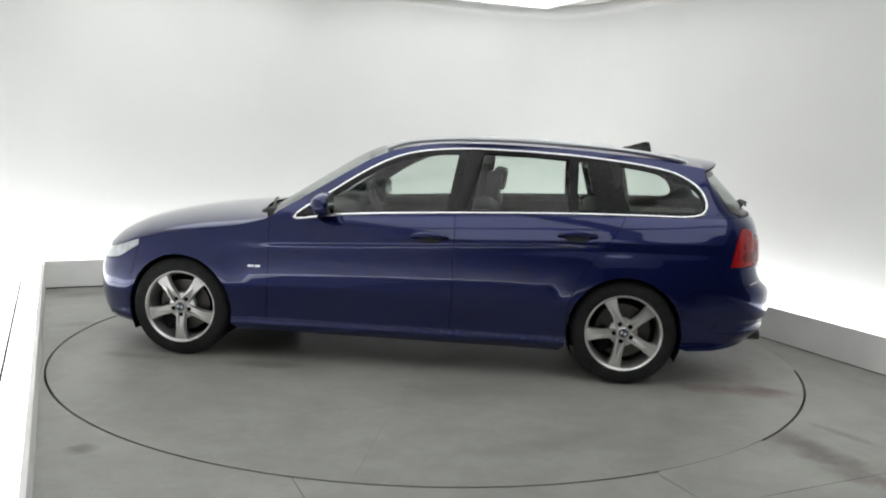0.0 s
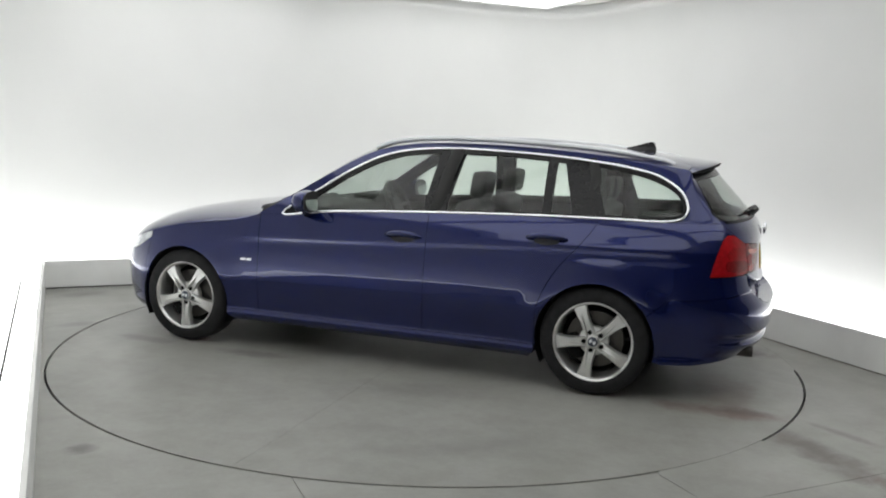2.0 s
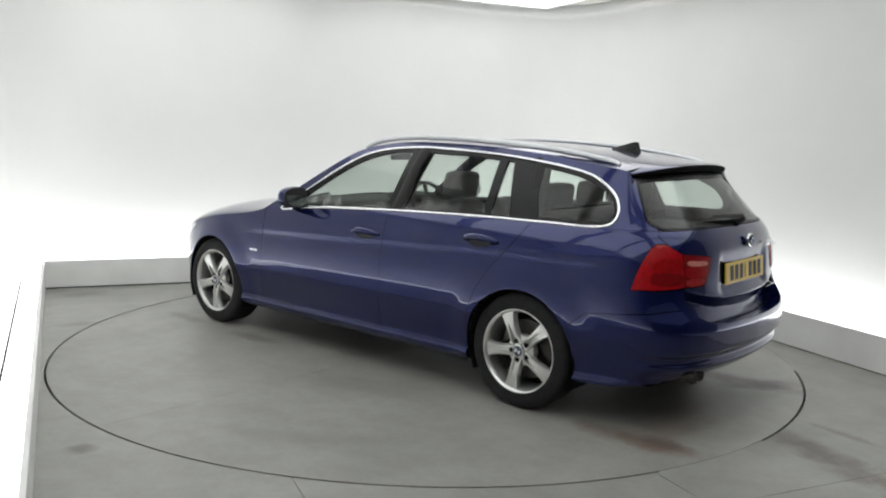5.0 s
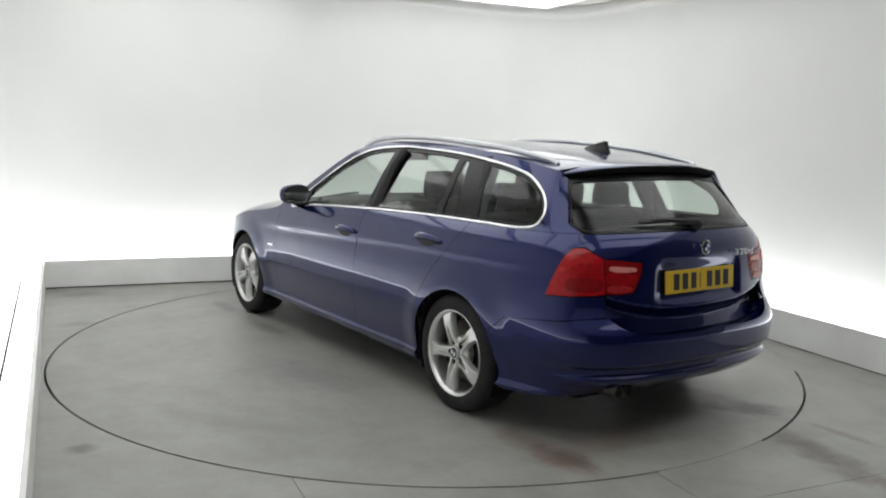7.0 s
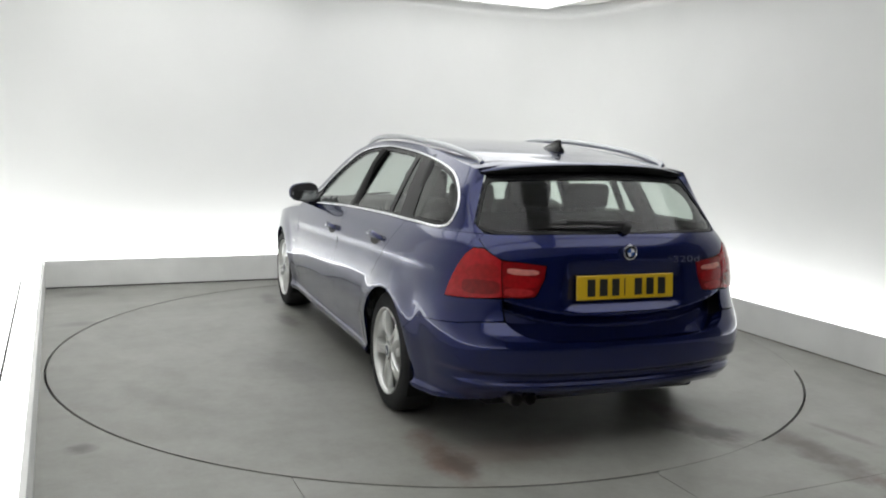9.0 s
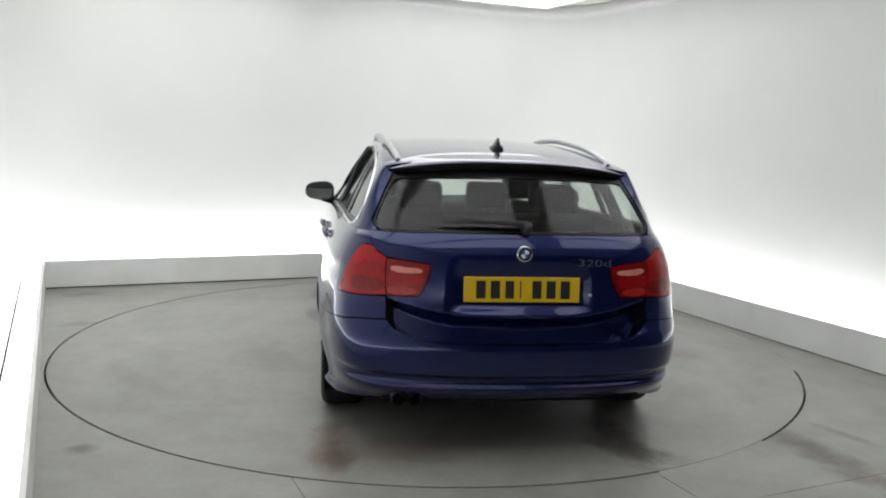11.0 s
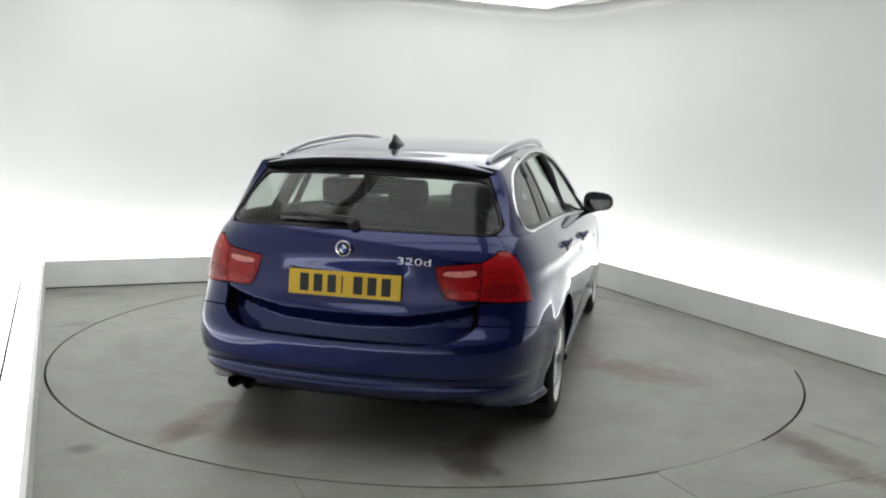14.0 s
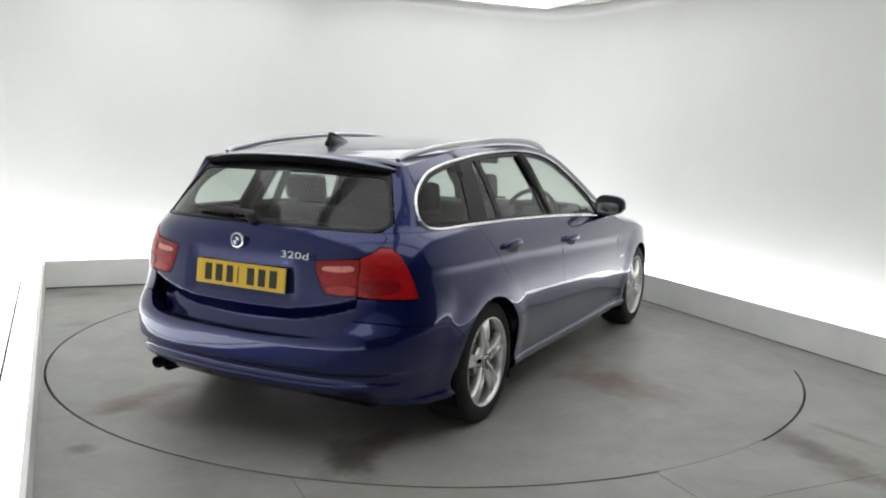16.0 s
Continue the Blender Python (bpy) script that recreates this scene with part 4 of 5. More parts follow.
def screen_point(u, v):
    """The windscreen: u from its foot to the roof, v across."""
    i = u * (len(PILLAR) - 1)
    k = min(len(PILLAR) - 2, int(i))
    p = Vector(PILLAR[k]).lerp(Vector(PILLAR[k + 1]), i - k)
    e = skin(p[0], p[1])
    w = 2 * v - 1
    xm, zm = e.x + 0.13 + 0.05 * u, e.z + (0.038 - 0.028 * u)
    return Vector((e.x + (xm - e.x) * (1 - w * w), w * e.y * 0.985, e.z + (zm - e.z) * (1 - w * w)))


part("windscreen", grid_mesh("windscreen", screen_point, 16, 20), glass, car, "clear sloping windscreen")


def bonnet_point(u, v):
    """The bonnet: u from the windscreen to the nose, v across; its sides roll over into the wings."""
    s = 0.815 + (SF - 0.815) * u
    e = skin(s, wing_top(s))
    w = math.sin(math.pi / 2 * (2 * v - 1))
    if u > 0.999:
        return e
    xm = 1.0 + (2.05 - 1.0) * u**0.72 if u > 0 else 1.0
    xm = max(xm, e.x)
    zm = lerp([(0.9, 0.955), (1.2, 0.935), (1.5, 0.900), (1.75, 0.850), (1.95, 0.780), (2.05, 0.712), (2.1, 0.650)], xm)
    f = (1 - abs(w) ** 2.6) ** 0.72
    g = 1 - w * w
    return Vector((e.x + (xm - e.x) * g, w * e.y, e.z + (max(zm, e.z) - e.z) * f))


part("bonnet", grid_mesh("bonnet", bonnet_point, 44, 40), paint, car, "long blue bonnet")

# dark shell behind the panel gaps, wheel tubs and floor
def lining(u, v):
    s = SR + (SF - SR) * u
    top = 0.985 if s < -1.9 else (belt(s) if s < 0.82 else wing_top(s))
    z = 0.20 + (top - 0.025 - 0.20) * v
    p = skin(s, z)
    return p - skin_normal(s, z) * (0.03 + 0.09 * (1 - step(-2.45, -2.15, s)))


def arch_lining(side):
    bm = bmesh.new()
    n, m = 110, 14
    rows = []
    for i in range(n + 1):
        rows.append([bm.verts.new(Vector((p.x, p.y * side, p.z))) for p in (lining(i / n, j / m) for j in range(m + 1))])
    for i in range(n):
        for j in range(m):
            q = (rows[i][j], rows[i + 1][j], rows[i + 1][j + 1], rows[i][j + 1])
            c = sum((v.co for v in q), Vector()) / 4
            if min(math.hypot(c.x - xw, c.z - HUB) for xw in (AXLE, -AXLE)) > ARCH + 0.015:
                bm.faces.new(q)
    bmesh.ops.delete(bm, geom=[v for v in bm.verts if not v.link_faces], context="VERTS")
    return bm


for side in (1, -1):
    part("inner_panel", smooth(mesh_of("inner_panel", arch_lining(side))), underside, car)
    for xw in (AXLE, -AXLE):
        bm = bmesh.new()
        n = 20
        for k in range(n + 1):
            a = radians(-28 + 236 * k / n)
            for y in (0.868, 0.60):
                bm.verts.new((xw + (ARCH + 0.004) * math.cos(a), side * y, HUB + (ARCH + 0.004) * math.sin(a)))
        bm.verts.ensure_lookup_table()
        vs = bm.verts[:]
        for k in range(n):
            bm.faces.new((vs[2 * k], vs[2 * k + 1], vs[2 * k + 3], vs[2 * k + 2]))
        bm.faces.new([vs[2 * k + 1] for k in range(n + 1)])
        part("wheel_arch_liner", smooth(mesh_of("wheel_arch_liner", bm), 40), underside, car)
bm = bmesh.new()
box(bm, -2.02, 1.98, -0.60, 0.60, 0.19, 0.30, 0.03)
box(bm, -1.02, 1.02, -0.82, 0.82, 0.185, 0.28, 0.02)
box(bm, -2.00, -1.74, -0.66, 0.66, 0.25, 0.34, 0.03)
box(bm, 1.73, 1.95, -0.70, 0.70, 0.20, 0.30, 0.03)
part("underbody", bm, underside, car)


# ---------------------------------------------------------------- wheels
def spoke(bm, ang):
    """One broad spoke with a grooved root that flares into the rim; the wheel's axis is y, outside is +y."""
    ca, sa = math.cos(ang), math.sin(ang)
    # radius, half width, face height, depth of the groove, half width of the groove
    prof = [(0.036, 0.029, 0.006, 0.016, 0.012), (0.055, 0.031, 0.011, 0.022, 0.014), (0.074, 0.029, 0.015, 0.022, 0.012), (0.096, 0.029, 0.017, 0.018, 0.009), (0.118, 0.0285, 0.018, 0.012, 0.006), (0.140, 0.0300, 0.018, 0.005, 0.004), (0.165, 0.0335, 0.016, 0.001, 0.003), (0.188, 0.037, 0.012, 0.0, 0.003), (0.205, 0.042, 0.008, 0.0, 0.003), (0.219, 0.047, 0.004, 0.0, 0.003)]
    rings = []
    for r, h, y, gr, gw in prof:
        ring = [(-h, y - 0.04), (-h, y - 0.010), (-h + 0.005, y - 0.001), (-gw - 0.004, y), (-gw, y - gr), (gw, y - gr), (gw + 0.004, y), (h - 0.005, y - 0.001), (h, y - 0.010), (h, y - 0.04)]
        rings.append([bm.verts.new((r * ca - w * sa, q, r * sa + w * ca)) for w, q in ring])
    for r0, r1 in zip(rings, rings[1:]):
        for k in range(10):
            bm.faces.new((r0[k], r0[(k + 1) % 10], r1[(k + 1) % 10], r1[k]))
    bm.faces.new(rings[-1])


cap_grey = material("dark_cap_enamel", (0.05, 0.06, 0.09), rough=0.3, vary=0.1)


def build_wheel():
    root = new("wheel")
    root.parent = car
    tyre = lathe([(0.214, -0.105), (0.224, -0.112), (0.250, -0.115), (0.285, -0.110), (0.305, -0.098), (0.3135, -0.075), (0.3155, -0.03), (0.3155, 0.03), (0.3135, 0.072), (0.306, 0.094),
                  (0.290, 0.106), (0.262, 0.112), (0.240, 0.110), (0.226, 0.104), (0.220, 0.096)])
    part("tyre", smooth(mesh_of("tyre", tyre), 50), rubber, root, "black road tyre")
    rim = lathe([(0.222, 0.098), (0.228, 0.106), (0.229, 0.109), (0.225, 0.110), (0.217, 0.104), (0.211, 0.088), (0.206, 0.05), (0.200, -0.02), (0.205, -0.09), (0.216, -0.104)])
    part("rim", smooth(mesh_of("rim", rim), 45), alloy, root, "silver five-spoke alloy rim")
    for k in range(5):
        bm = bmesh.new()
        spoke(bm, radians(90 + 72 * k))
        bmesh.ops.recalc_face_normals(bm, faces=bm.faces)
        for v in bm.verts:
            v.co.y += 0.088
        part("spoke", smooth(mesh_of("spoke", bm), 35), alloy, root)
    hub = lathe([(0.0001, 0.104), (0.030, 0.104), (0.034, 0.101), (0.036, 0.088), (0.058, 0.082), (0.080, 0.077), (0.086, 0.069), (0.086, 0.035)], 30)
    part("hub", smooth(mesh_of("hub", hub), 35), alloy, root)
    cap = lathe([(0.0001, 0.1075), (0.026, 0.107), (0.0285, 0.1045)], 24)
    part("hub_cap", smooth(mesh_of("hub_cap", cap)), cap_grey, root, "round dark and white hub cap")
    for q in range(2):
        bm = bmesh.new()
        a0 = radians(90 * 2 * q)
        vs = [bm.verts.new((0, 0.1085, 0))] + [bm.verts.new((0.019 * math.cos(a0 + radians(t)), 0.1085, 0.019 * math.sin(a0 + radians(t)))) for t in range(0, 91, 15)]
        bm.faces.new(vs)
        part("cap_quarter", bm, badge_white, root)
    # dark discs paint the shade inside the deep bolt holes
    for k in range(5):
        a = radians(90 + 72 * k)
        bm = bmesh.new()
        bmesh.ops.create_cone(bm, cap_ends=True, segments=8, radius1=0.0135, radius2=0.0125, depth=0.02, matrix=pose(0.054 * math.cos(a), 0.080, 0.054 * math.sin(a), 90))
        part("bolt_hole_shade", bm, underside, root)
    disc = lathe([(0.06, 0.018), (0.162, 0.018), (0.164, 0.012), (0.164, -0.006), (0.06, -0.006)], 36)
    part("brake_disc", smooth(mesh_of("brake_disc", disc), 30), disc_steel, root, "steel brake disc")
    bm = bmesh.new()
    box(bm, 0.085, 0.175, -0.03, 0.045, -0.075, 0.075, 0.015)
    part("brake_caliper", bm, underside, root)
    back = lathe([(0.0001, -0.05), (0.205, -0.05), (0.205, -0.06)], 32)
    part("back_plate", back, underside, root)
    return root


first_wheel = build_wheel()
WHEEL_Y = 0.772
first_wheel.matrix_basis = pose(AXLE, WHEEL_Y, HUB, 0, 35, 0)
copy_thing(first_wheel, pose(-AXLE, WHEEL_Y, HUB, 0, 24, 0))
copy_thing(first_wheel, pose(AXLE, -WHEEL_Y, HUB, 0, 33, 180))
copy_thing(first_wheel, pose(-AXLE, -WHEEL_Y, HUB, 0, 5, 180))


# ---------------------------------------------------------------- fittings on the car's body
def mirrored(bm, side):
    if side < 0:
        for v in bm.verts:
            v.co.y = -v.co.y
        bmesh.ops.reverse_faces(bm, faces=bm.faces)
    return bm


RAIL = curve([(0.130, 1.345), (0.10, 1.360), (0.03, 1.385), (-0.10, 1.409), (-0.28, 1.423), (-0.63, 1.427), (-0.98, 1.413), (-1.33, 1.389), (-1.58, 1.357), (-1.70, 1.335), (-1.73, 1.320)], 5, closed=False)
for side in (1, -1):
    bm = bmesh.new()
    tube(bm, [(x, 0.530 + 0.028 * (1 - ((x + 0.6) / 1.1) ** 2), z) for x, z in RAIL], 0.016, 8, 0.9)
    part("roof_rail", smooth(mesh_of("roof_rail", mirrored(bm, side)), 60), rail_metal, car, "satin silver roof rail")


SPOILER = [(-1.72, 1.358), (-1.79, 1.351), (-1.86, 1.344), (-1.92, 1.337), (-1.953, 1.332), (-1.962, 1.327), (-1.964, 1.319), (-1.956, 1.307), (-1.930, 1.294), (-1.88, 1.286)]


def spoiler_point(u, v):
    """u round the section from the roof over the lip to the glass, v across; the ends round off into the roof's corners."""
    w = 2 * v - 1
    w = math.sin(math.pi / 2 * w)
    i = u * (len(SPOILER) - 1)
    k = min(len(SPOILER) - 2, int(i + 1e-6))
    p = Vector(SPOILER[k]).lerp(Vector(SPOILER[k + 1]), i - k)
    ahead = 0.135 * abs(w) ** 2.8 * min(1.0, max(0.0, (-1.74 - p[0]) / 0.18))
    drop = 0.052 * abs(w) ** 2.6
    lip = 1.328
    z = p[1] if p[1] > lip else lip + (p[1] - lip) * (1 - 0.6 * abs(w) ** 6)
    return Vector((p[0] + ahead, w * 0.590, z - drop + 0.004))


spoiler = part("roof_spoiler", smooth(grid_mesh("roof_spoiler", lambda u, v: spoiler_point(u * 5 / 9, v), 5, 36), 50), paint, car, "blue roof spoiler over the tailgate window")
part("spoiler_underside", smooth(grid_mesh("spoiler_underside", lambda u, v: spoiler_point(5 / 9 + u * 4 / 9, v), 4, 36), 50), underside, spoiler, "black underside of the spoiler")
# roof aerial: a low fin
bm = bmesh.new()
rings = []
for x, z, h, w in ((-1.385, 1.396, 0.004, 0.012), (-1.42, 1.394, 0.014, 0.026), (-1.46, 1.392, 0.028, 0.032), (-1.50, 1.389, 0.044, 0.034), (-1.535, 1.386, 0.056, 0.033), (-1.555, 1.384, 0.054, 0.028), (-1.568, 1.382, 0.02, 0.018)):
    rings.append([bm.verts.new((x, y * w, z - 0.004 + q * (0.98 * h + 0.008))) for y, q in ((-1, 0), (-0.85, 0.25), (-0.42, 0.45), (-0.16, 0.8), (-0.1, 1), (0.1, 1), (0.16, 0.8), (0.42, 0.45), (0.85, 0.25), (1, 0))])
for r0, r1 in zip(rings, rings[1:]):
    for k in range(9):
        bm.faces.new((r0[k], r0[k + 1], r1[k + 1], r1[k]))
bm.faces.new(rings[0])
bm.faces.new(rings[-1])
bmesh.ops.recalc_face_normals(bm, faces=bm.faces)
part("roof_aerial", smooth(mesh_of("roof_aerial", bm), 50), black_gloss, car, "dark fin aerial on the roof")

# door handles
for doors, x0, x1, z in ((front_door, -0.085, -0.315, 0.832), (rear_door, -0.965, -1.200, 0.880)):
    for door, side in zip(doors, (1, -1)):
        pts, rad = [], []
        for k in range(15):
            t = k / 14
            s = x0 + (x1 - x0) * t
            zz = z + 0.006 * math.sin(math.pi * t)
            lift = 0.006 + 0.030 * math.sin(math.pi * t) ** 0.6
            p = skin(s, zz) + skin_normal(s, zz) * lift
            pts.append((p.x, p.y * side, p.z))
            rad.append(0.009 + 0.010 * math.sin(math.pi * t) ** 0.5)
        part("door_handle", smooth(mesh_of("door_handle", tube(bmesh.new(), pts, rad, 8, 0.7)), 60), paint, door, "body-coloured pull handle")
        # flat black oval, paints the shade of the hollow behind the handle
        shade_oval = [((x0 + x1) / 2 + 0.075 * math.cos(a), z - 0.012 + 0.024 * math.sin(a)) for a in np.linspace(0, 2 * math.pi, 25)[:-1]]
        part("handle_shade", panel_mesh("handle_shade", shade_oval, gap=0.0, grid=0.02, edge=0.012, off=0.0015, depth=0.004, side=side), black_plastic, door, "flat black oval painted for the shaded recess behind the handle")


# door mirrors
def build_mirror(side):
    bm = bmesh.new()
    bmesh.ops.create_uvsphere(bm, u_segments=24, v_segments=14, radius=1)
    for v in bm.verts:
        x, y, z = v.co
        x = x * 0.085
        if x < -0.03:
            x = -0.03 + (x + 0.03) * 0.12
        rho = max(1e-6, math.hypot(y, z))
        sq = 1 / (abs(y / rho) ** 3 + abs(z / rho) ** 3) ** (1 / 3)
        y, z = y * sq, z * sq
        tall = 0.074 * (1.0 - 0.10 * y)
        zz = z * tall
        if z < 0:
            zz *= 0.86 - 0.10 * y
        v.co = Vector((0.430 + x + 0.02 * (1 - y) * 0.5, 0.928 + y * 0.106, 1.002 + zz))
    cap = part("door_mirror", smooth(mesh_of("door_mirror", mirrored(bm, side)), 60), paint, car, "blue door mirror housing on a black foot")
    bm = bmesh.new()
    rim, pane = [], []
    for a in np.linspace(0, 2 * math.pi, 37)[:-1]:
        c, d = math.cos(a), math.sin(a)
        q = 1 / (abs(c) ** 3 + abs(d) ** 3) ** (1 / 3)
        y, z = q * c, q * d * (1 - 0.10 * q * c) * (1.0 if d > 0 else 0.86)
        rim.append((0.400 + 0.006 * (1 - y), 0.928 + 0.099 * y, 1.003 + 0.069 * z))
        pane.append((0.3965 + 0.006 * (1 - y) + 0.010 * z, 0.928 + 0.087 * y, 1.003 + 0.058 * z))
    edge_bm = bmesh.new()
    edge_bm.faces.new([edge_bm.verts.new(p) for p in rim])
    bmesh.ops.extrude_face_region(edge_bm, geom=edge_bm.faces[:])
    edge_bm.verts.ensure_lookup_table()
    for k in range(len(rim)):
        edge_bm.verts[k].co.x -= 0.008
    bmesh.ops.recalc_face_normals(edge_bm, faces=edge_bm.faces)
    part("mirror_rim", mirrored(edge_bm, side), black_plastic, cap, "black rim round the mirror glass")
    bm.faces.new([bm.verts.new((p[0] - 0.008, p[1], p[2])) for p in pane])
    bmesh.ops.extrude_face_region(bm, geom=bm.faces[:])
    part("mirror_glass", mirrored(bm, side), mirror_mat, cap, "dark silvered mirror glass")
    bm = bmesh.new()
    tube(bm, [(0.50, 0.800, 0.930), (0.485, 0.845, 0.935), (0.460, 0.890, 0.950), (0.445, 0.920, 0.965)], [0.034, 0.030, 0.028, 0.030], 10, 0.8)
    part("mirror_foot", smooth(mesh_of("mirror_foot", mirrored(bm, side)), 60), black_gloss, cap)
    tri = [(0.640, 0.922), (0.545, 0.982), (0.470, 1.035), (0.455, 0.940)]
    part("mirror_sail", panel_mesh("mirror_sail", tri, gap=0.0, off=-0.001, depth=0.01, side=side), black_gloss, front_door[0 if side > 0 else 1])


mirror_mat = material("mirror_silver", (0.55, 0.57, 0.58), rough=0.03, metal=1.0, vary=0.0)
for side in (1, -1):
    build_mirror(side)

# number plate with plain bars
plate = new("number_plate")
plate.parent = car
plate["label"] = "yellow rear number plate with black bars"
plate.matrix_basis = pose(-2.236, 0.0, 0.7815, 0, 5, 0)
part("plate_blank", box(bmesh.new(), -0.004, 0.006, -0.263, 0.263, -0.0565, 0.0565, 0.003, 1), plate_yellow, plate)
cells = [(0.187, 0.050), (0.122, 0.050), (0.057, 0.048), (0.008, 0.014), (-0.066, 0.050), (-0.131, 0.050), (-0.196, 0.050)]
for y, w in cells:
    part("plate_bar", box(bmesh.new(), -0.006, -0.0035, y - w / 2 + 0.004, y + w / 2 - 0.004, -0.0395, 0.0395, 0.001, 1), plate_black, plate)

# tailgate fittings
badge = part("tailgate_badge", smooth(mesh_of("tailgate_badge", lathe([(0.0001, 0.008), (0.031, 0.007), (0.036, 0.004), (0.036, -0.006)], 32)), 40), chrome, car, "round blue and white enamel badge")
badge.matrix_basis = pose(-2.252, 0.0, 0.945, 0, 0, 0) @ pose(0, 0, 0, 0, 6, 90)
part("badge_ring", smooth(mesh_of("badge_ring", lathe([(0.0001, 0.0095), (0.0285, 0.0090), (0.030, 0.006)], 32))), black_gloss, badge)
for q in range(4):
    bm = bmesh.new()
    a0 = 90 * q
    bm.faces.new([bm.verts.new((0, 0.0105, 0))] + [bm.verts.new((0.019 * math.cos(radians(a0 + t)), 0.0105, 0.019 * math.sin(radians(a0 + t)))) for t in range(0, 91, 15)])
    part("badge_quarter", bm, badge_white if q % 2 else badge_blue, badge)


def lettering(text, height, depth):
    cu = bpy.data.curves.new("lettering", "FONT")
    cu.body, cu.size, cu.extrude = text, height, depth
    cu.align_x, cu.align_y = "CENTER", "CENTER"
    cu.resolution_u = 3
    tmp = bpy.data.objects.new("lettering", cu)
    scene.collection.objects.link(tmp)
    bpy.context.view_layer.update()
    me = bpy.data.meshes.new_from_object(tmp.evaluated_get(bpy.context.evaluated_depsgraph_get()))
    me.name = "lettering"
    bpy.data.objects.remove(tmp)
    return me


letters = part("model_lettering", lettering("320d", 0.044, 0.002), chrome, tailgate, "chrome model lettering")
letters.matrix_basis = Matrix(((0, 0.10, -1, -2.2475), (-1.80, 0, 0, -0.322), (0, 0.99, 0.10, 0.905), (0, 0, 0, 1)))
wiper = new("rear_wiper")
wiper.parent = car
wiper["label"] = "black wiper lying along the tailgate window"


def on_gate(y, z, off):
    s = along_tail(abs(y), z)
    p, n = skin(s, z), skin_normal(s, z)
    q = p + n * off
    return (q.x, q.y if y >= 0 else -q.y, q.z)


bm = tube(bmesh.new(), [on_gate(y, 1.048 + 0.014 * k / 6, 0.028) for k, y in enumerate(np.linspace(-0.02, 0.28, 7))], [0.016, 0.014, 0.012, 0.010, 0.009, 0.008, 0.006], 8)
part("wiper_arm", smooth(mesh_of("wiper_arm", bm), 60), black_plastic, wiper)
bm = tube(bmesh.new(), [on_gate(y, 1.060 - 0.012 * abs(y - 0.16), 0.016) for y in np.linspace(-0.02, 0.36, 9)], 0.007, 6)
part("wiper_blade", bm, black_plastic, wiper)
bm = tube(bmesh.new(), [on_gate(-0.02, 1.040, -0.006), on_gate(-0.02, 1.042, 0.035), on_gate(-0.02, 1.043, 0.042)], [0.026, 0.024, 0.014], 12)
part("wiper_hub", smooth(mesh_of("wiper_hub", bm), 50), black_plastic, wiper)
pipe_steel = material("sooty_exhaust_steel", (0.09, 0.085, 0.08), rough=0.4, metal=1.0, vary=0.3, scale=30)
for y in (0.468, 0.540):
    pipe = lathe([(0.0001, 0.06), (0.024, 0.06), (0.026, -0.04), (0.0285, -0.045), (0.031, -0.04), (0.031, 0.12)], 20)
    p = part("exhaust_pipe", smooth(mesh_of("exhaust_pipe", pipe), 40), pipe_steel, car, "round steel exhaust tip under the bumper")
    p.matrix_basis = pose(-2.190, y, 0.282, 0, 0, -90)
bm = bmesh.new()
box(bm, -2.10, -1.82, 0.40, 0.60, 0.225, 0.30, 0.03)
part("exhaust_silencer", bm, underside, car)
for side in (1, -1):
    for a, b in ((0.930, 0.890), (0.884, 0.850)):
        me = panel_mesh("wing_badge", [(a, 0.598), (b, 0.598), (b - 0.004, 0.612), (a - 0.004, 0.612)], gap=0.0, grid=0.02, edge=0.012, off=0.002, depth=0.003, side=side)
        part("wing_badge", me, chrome, car, "small bright side badge on the wing")

# front wipers and scuttle
bm = bmesh.new()
tube(bm, [(0.93 - 0.10 * (y / 0.7) ** 2, y, 0.936 - 0.048 * (abs(y) / 0.7) ** 2.5) for y in np.linspace(-0.70, 0.70, 15)], 0.018, 8, 2.0)
part("scuttle_panel", smooth(mesh_of("scuttle_panel", bm), 60), black_plastic, car)
for y0, y1 in ((0.66, 0.10), (0.02, -0.52)):
    bm = bmesh.new()
    tube(bm, [(0.90 + 0.02 * k - 0.08 * ((y0 + (y1 - y0) * k / 5) / 0.75) ** 2, y0 + (y1 - y0) * k / 5, 0.950 + 0.003 * k - 0.05 * abs((y0 + (y1 - y0) * k / 5) / 0.75) ** 2.5) for k in range(6)], 0.010, 6)
    part("front_wiper", bm, black_plastic, car, "black windscreen wiper arm")

# ---------------------------------------------------------------- the cabin
def cushion(bm, m, sx, sy, sz, r):
    tmp = bmesh.new()
    box(tmp, -sx / 2, sx / 2, -sy / 2, sy / 2, -sz / 2, sz / 2, r, 4)
    bmesh.ops.transform(tmp, matrix=m, verts=tmp.verts)
    me = bpy.data.meshes.new("cushion")
    tmp.to_mesh(me)
    tmp.free()
    bm.from_mesh(me)
    bpy.data.meshes.remove(me)
    return bm


def soft_part(name, m, size, r, parent, mat=None):
    return part(name, smooth(mesh_of(name, cushion(bmesh.new(), m, *size, r)), 60), mat or seat_cloth, parent)


def headrest(parent, x, y, z, wide=0.27, tall=0.165):
    soft_part("headrest", pose(x, y, z, 0, -8, 0), (0.095, wide, tall), 0.04, parent)
    for d in (-0.06, 0.06):
        part("headrest_post", tube(bmesh.new(), [(x + 0.012, y + d, z - tall / 2 - 0.07), (x + 0.004, y + d, z - tall / 2 + 0.02)], 0.006, 6), chrome, parent)


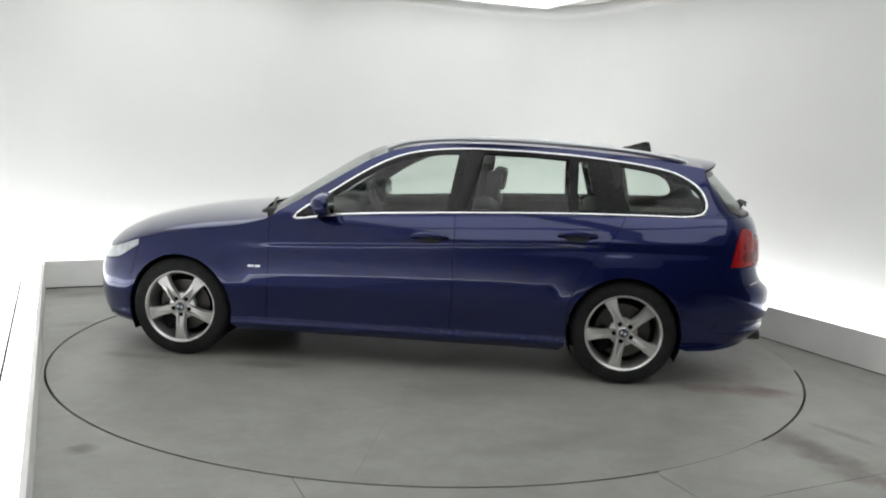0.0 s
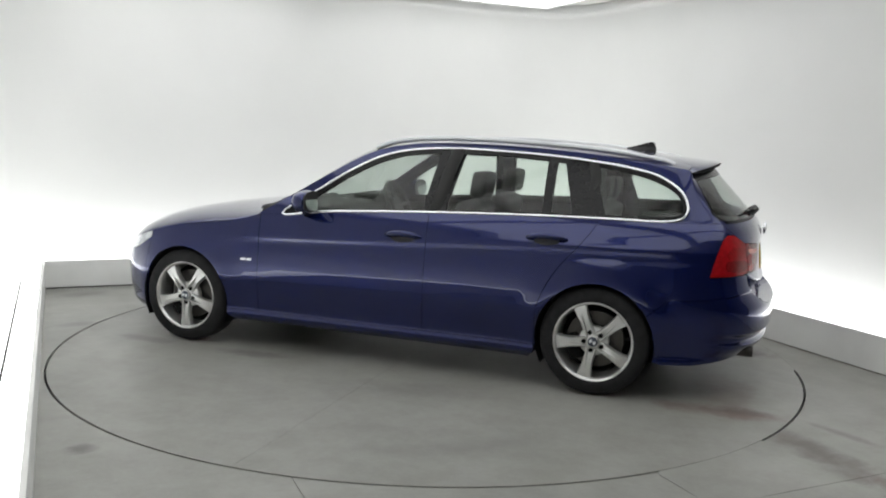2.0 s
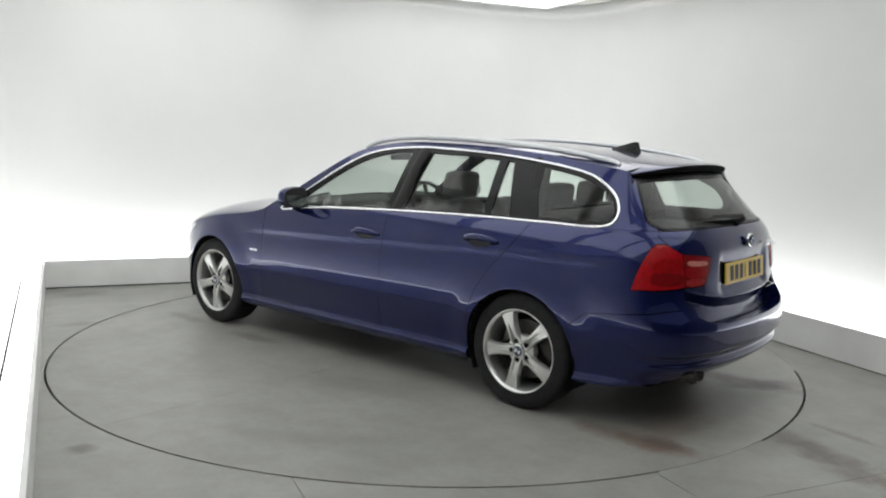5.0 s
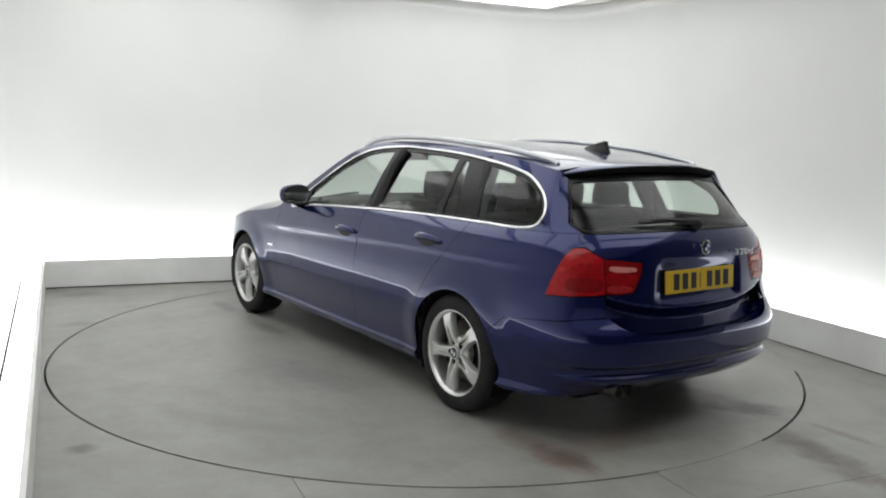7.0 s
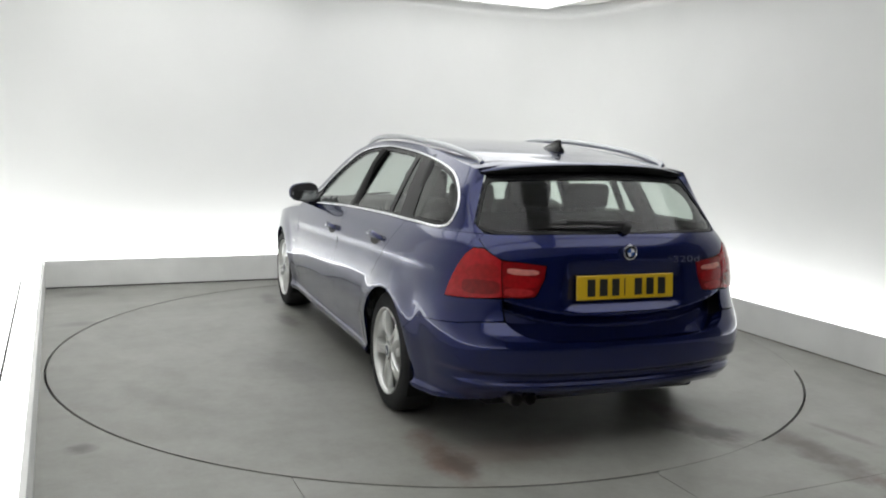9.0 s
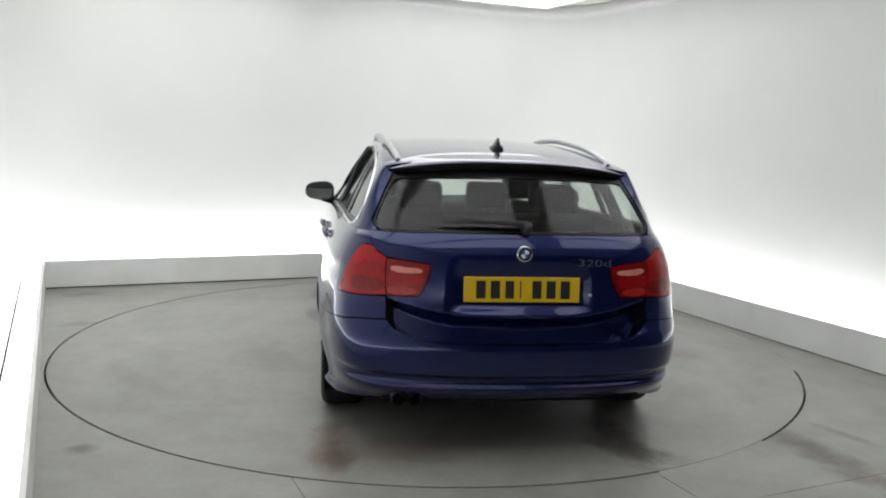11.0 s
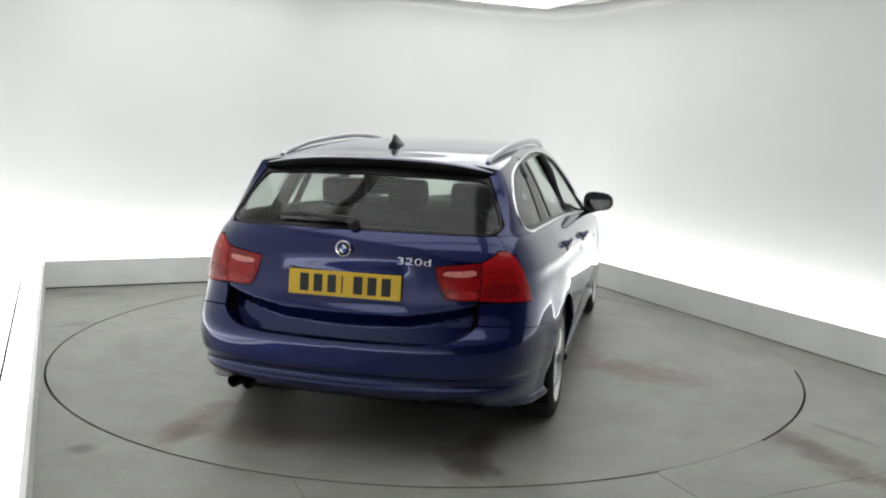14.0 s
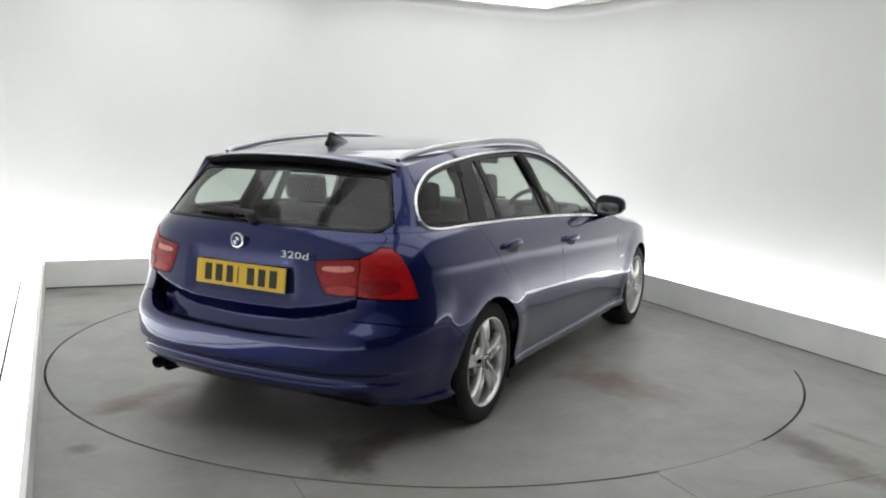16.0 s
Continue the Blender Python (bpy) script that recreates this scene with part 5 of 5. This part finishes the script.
for y in (0.37, -0.37):
    seat = new("front_seat")
    seat.parent = car
    seat["label"] = "black leather front seat with a headrest"
    soft_part("seat_cushion", pose(-0.08, y, 0.50, 0, -6, 0), (0.52, 0.50, 0.16), 0.06, seat)
    soft_part("seat_back", pose(-0.43, y, 0.775, 0, -17, 0), (0.14, 0.48, 0.54), 0.06, seat)
    headrest(seat, -0.540, y, 1.140)
bench = new("rear_bench")
bench.parent = car
bench["label"] = "black leather rear bench with three headrests"
soft_part("seat_cushion", pose(-0.86, 0, 0.50, 0, -5, 0), (0.50, 1.26, 0.16), 0.06, bench)
soft_part("seat_back", pose(-1.155, 0, 0.755, 0, -20, 0), (0.13, 1.26, 0.56), 0.05, bench)
for y, z in ((0.37, 1.125), (0.0, 1.130), (-0.37, 1.125)):
    headrest(bench, -1.255, y, z, 0.25 if y else 0.22, 0.14)
soft_part("dashboard", pose(0.70, 0, 0.83), (0.46, 1.42, 0.24), 0.07, car, cabin_dark)
soft_part("centre_console", pose(0.05, 0, 0.48), (1.0, 0.20, 0.26), 0.04, car, cabin_dark)
soft_part("instrument_hood", pose(0.56, -0.37, 0.955), (0.2, 0.36, 0.07), 0.03, car, cabin_dark)
part("cabin_floor", box(bmesh.new(), -2.05, 1.0, -0.74, 0.74, 0.31, 0.33), cabin_dark, car)
soft_part("load_cover", pose(-1.78, 0, 0.945), (0.62, 1.18, 0.02), 0.008, car, cabin_dark)
soft_part("interior_mirror", pose(0.34, 0, 1.285, 0, 0, 6), (0.03, 0.22, 0.065), 0.014, car, black_plastic)
part("mirror_stalk", tube(bmesh.new(), [(0.345, 0, 1.285), (0.36, 0, 1.305)], 0.012, 8), black_plastic, car)
steering = new("steering_wheel")
steering.parent = car
steering["label"] = "black leather steering wheel"
steering.matrix_basis = pose(0.36, -0.37, 0.905, 0, -66, 0)
ring = [(0.185 * math.cos(a), 0.185 * math.sin(a), 0) for a in np.linspace(0, 2 * math.pi, 41)]
part("wheel_rim", smooth(mesh_of("wheel_rim", tube(bmesh.new(), ring, 0.016, 8))), seat_cloth, steering)
bm = bmesh.new()
for a in (0, 180, 270):
    tube(bm, [(0.03 * math.cos(radians(a)), 0.03 * math.sin(radians(a)), -0.02), (0.18 * math.cos(radians(a)), 0.18 * math.sin(radians(a)), 0)], 0.016, 6)
part("wheel_spokes", bm, black_plastic, steering)
soft_part("horn_pad", pose(0, 0, -0.02), (0.13, 0.13, 0.05), 0.02, steering, black_plastic)
part("steering_column", tube(bmesh.new(), [(0, 0, -0.03), (0, 0, -0.20)], 0.035, 10), black_plastic, steering)
for side in (1, -1):
    for pts in ([(-0.32, 0.79, 0.45), (-0.36, 0.775, 0.97), (-0.42, 0.66, 1.25), (-0.44, 0.60, 1.345)], [(-1.35, 0.775, 0.9), (-1.345, 0.735, 1.0), (-1.31, 0.625, 1.25), (-1.29, 0.575, 1.33)]):
        bm = tube(bmesh.new(), [(x, y * side, z) for x, y, z in pts], 0.028, 8, 1.8)
        part("pillar_trim", smooth(mesh_of("pillar_trim", bm), 60), cabin_dark, car)


# ---------------------------------------------------------------- what moves
PIVOT = Vector((-0.1157, 0.1546, 0.0))
TURN = [(0.0, 172.30), (0.5, 169.10), (1.0, 165.87), (1.5, 162.63), (2.0, 159.36), (2.5, 156.07), (3.0, 152.74), (3.5, 149.36), (4.0, 145.95),
        (4.75, 140.76), (5.5, 135.55), (6.5, 128.50), (7.0, 125.00), (7.5, 121.53), (8.0, 118.08), (8.5, 114.62), (9.0, 111.12),
        (9.75, 105.80), (10.5, 100.48), (11.5, 93.32), (12.0, 89.75), (12.5, 86.20), (13.0, 82.62), (13.5, 79.05), (14.0, 75.50), (14.5, 71.95),
        (15.0, 68.42), (15.5, 64.95), (16.0, 61.48)]


def motions():
    walk(table, [(t, pose(0, 0, 0, 0, 0, a)) for t, a in TURN])
    walk(car, [(t, pose(0, 0, 0, 0, 0, a) @ Matrix.Translation(-PIVOT)) for t, a in TURN])


motions()
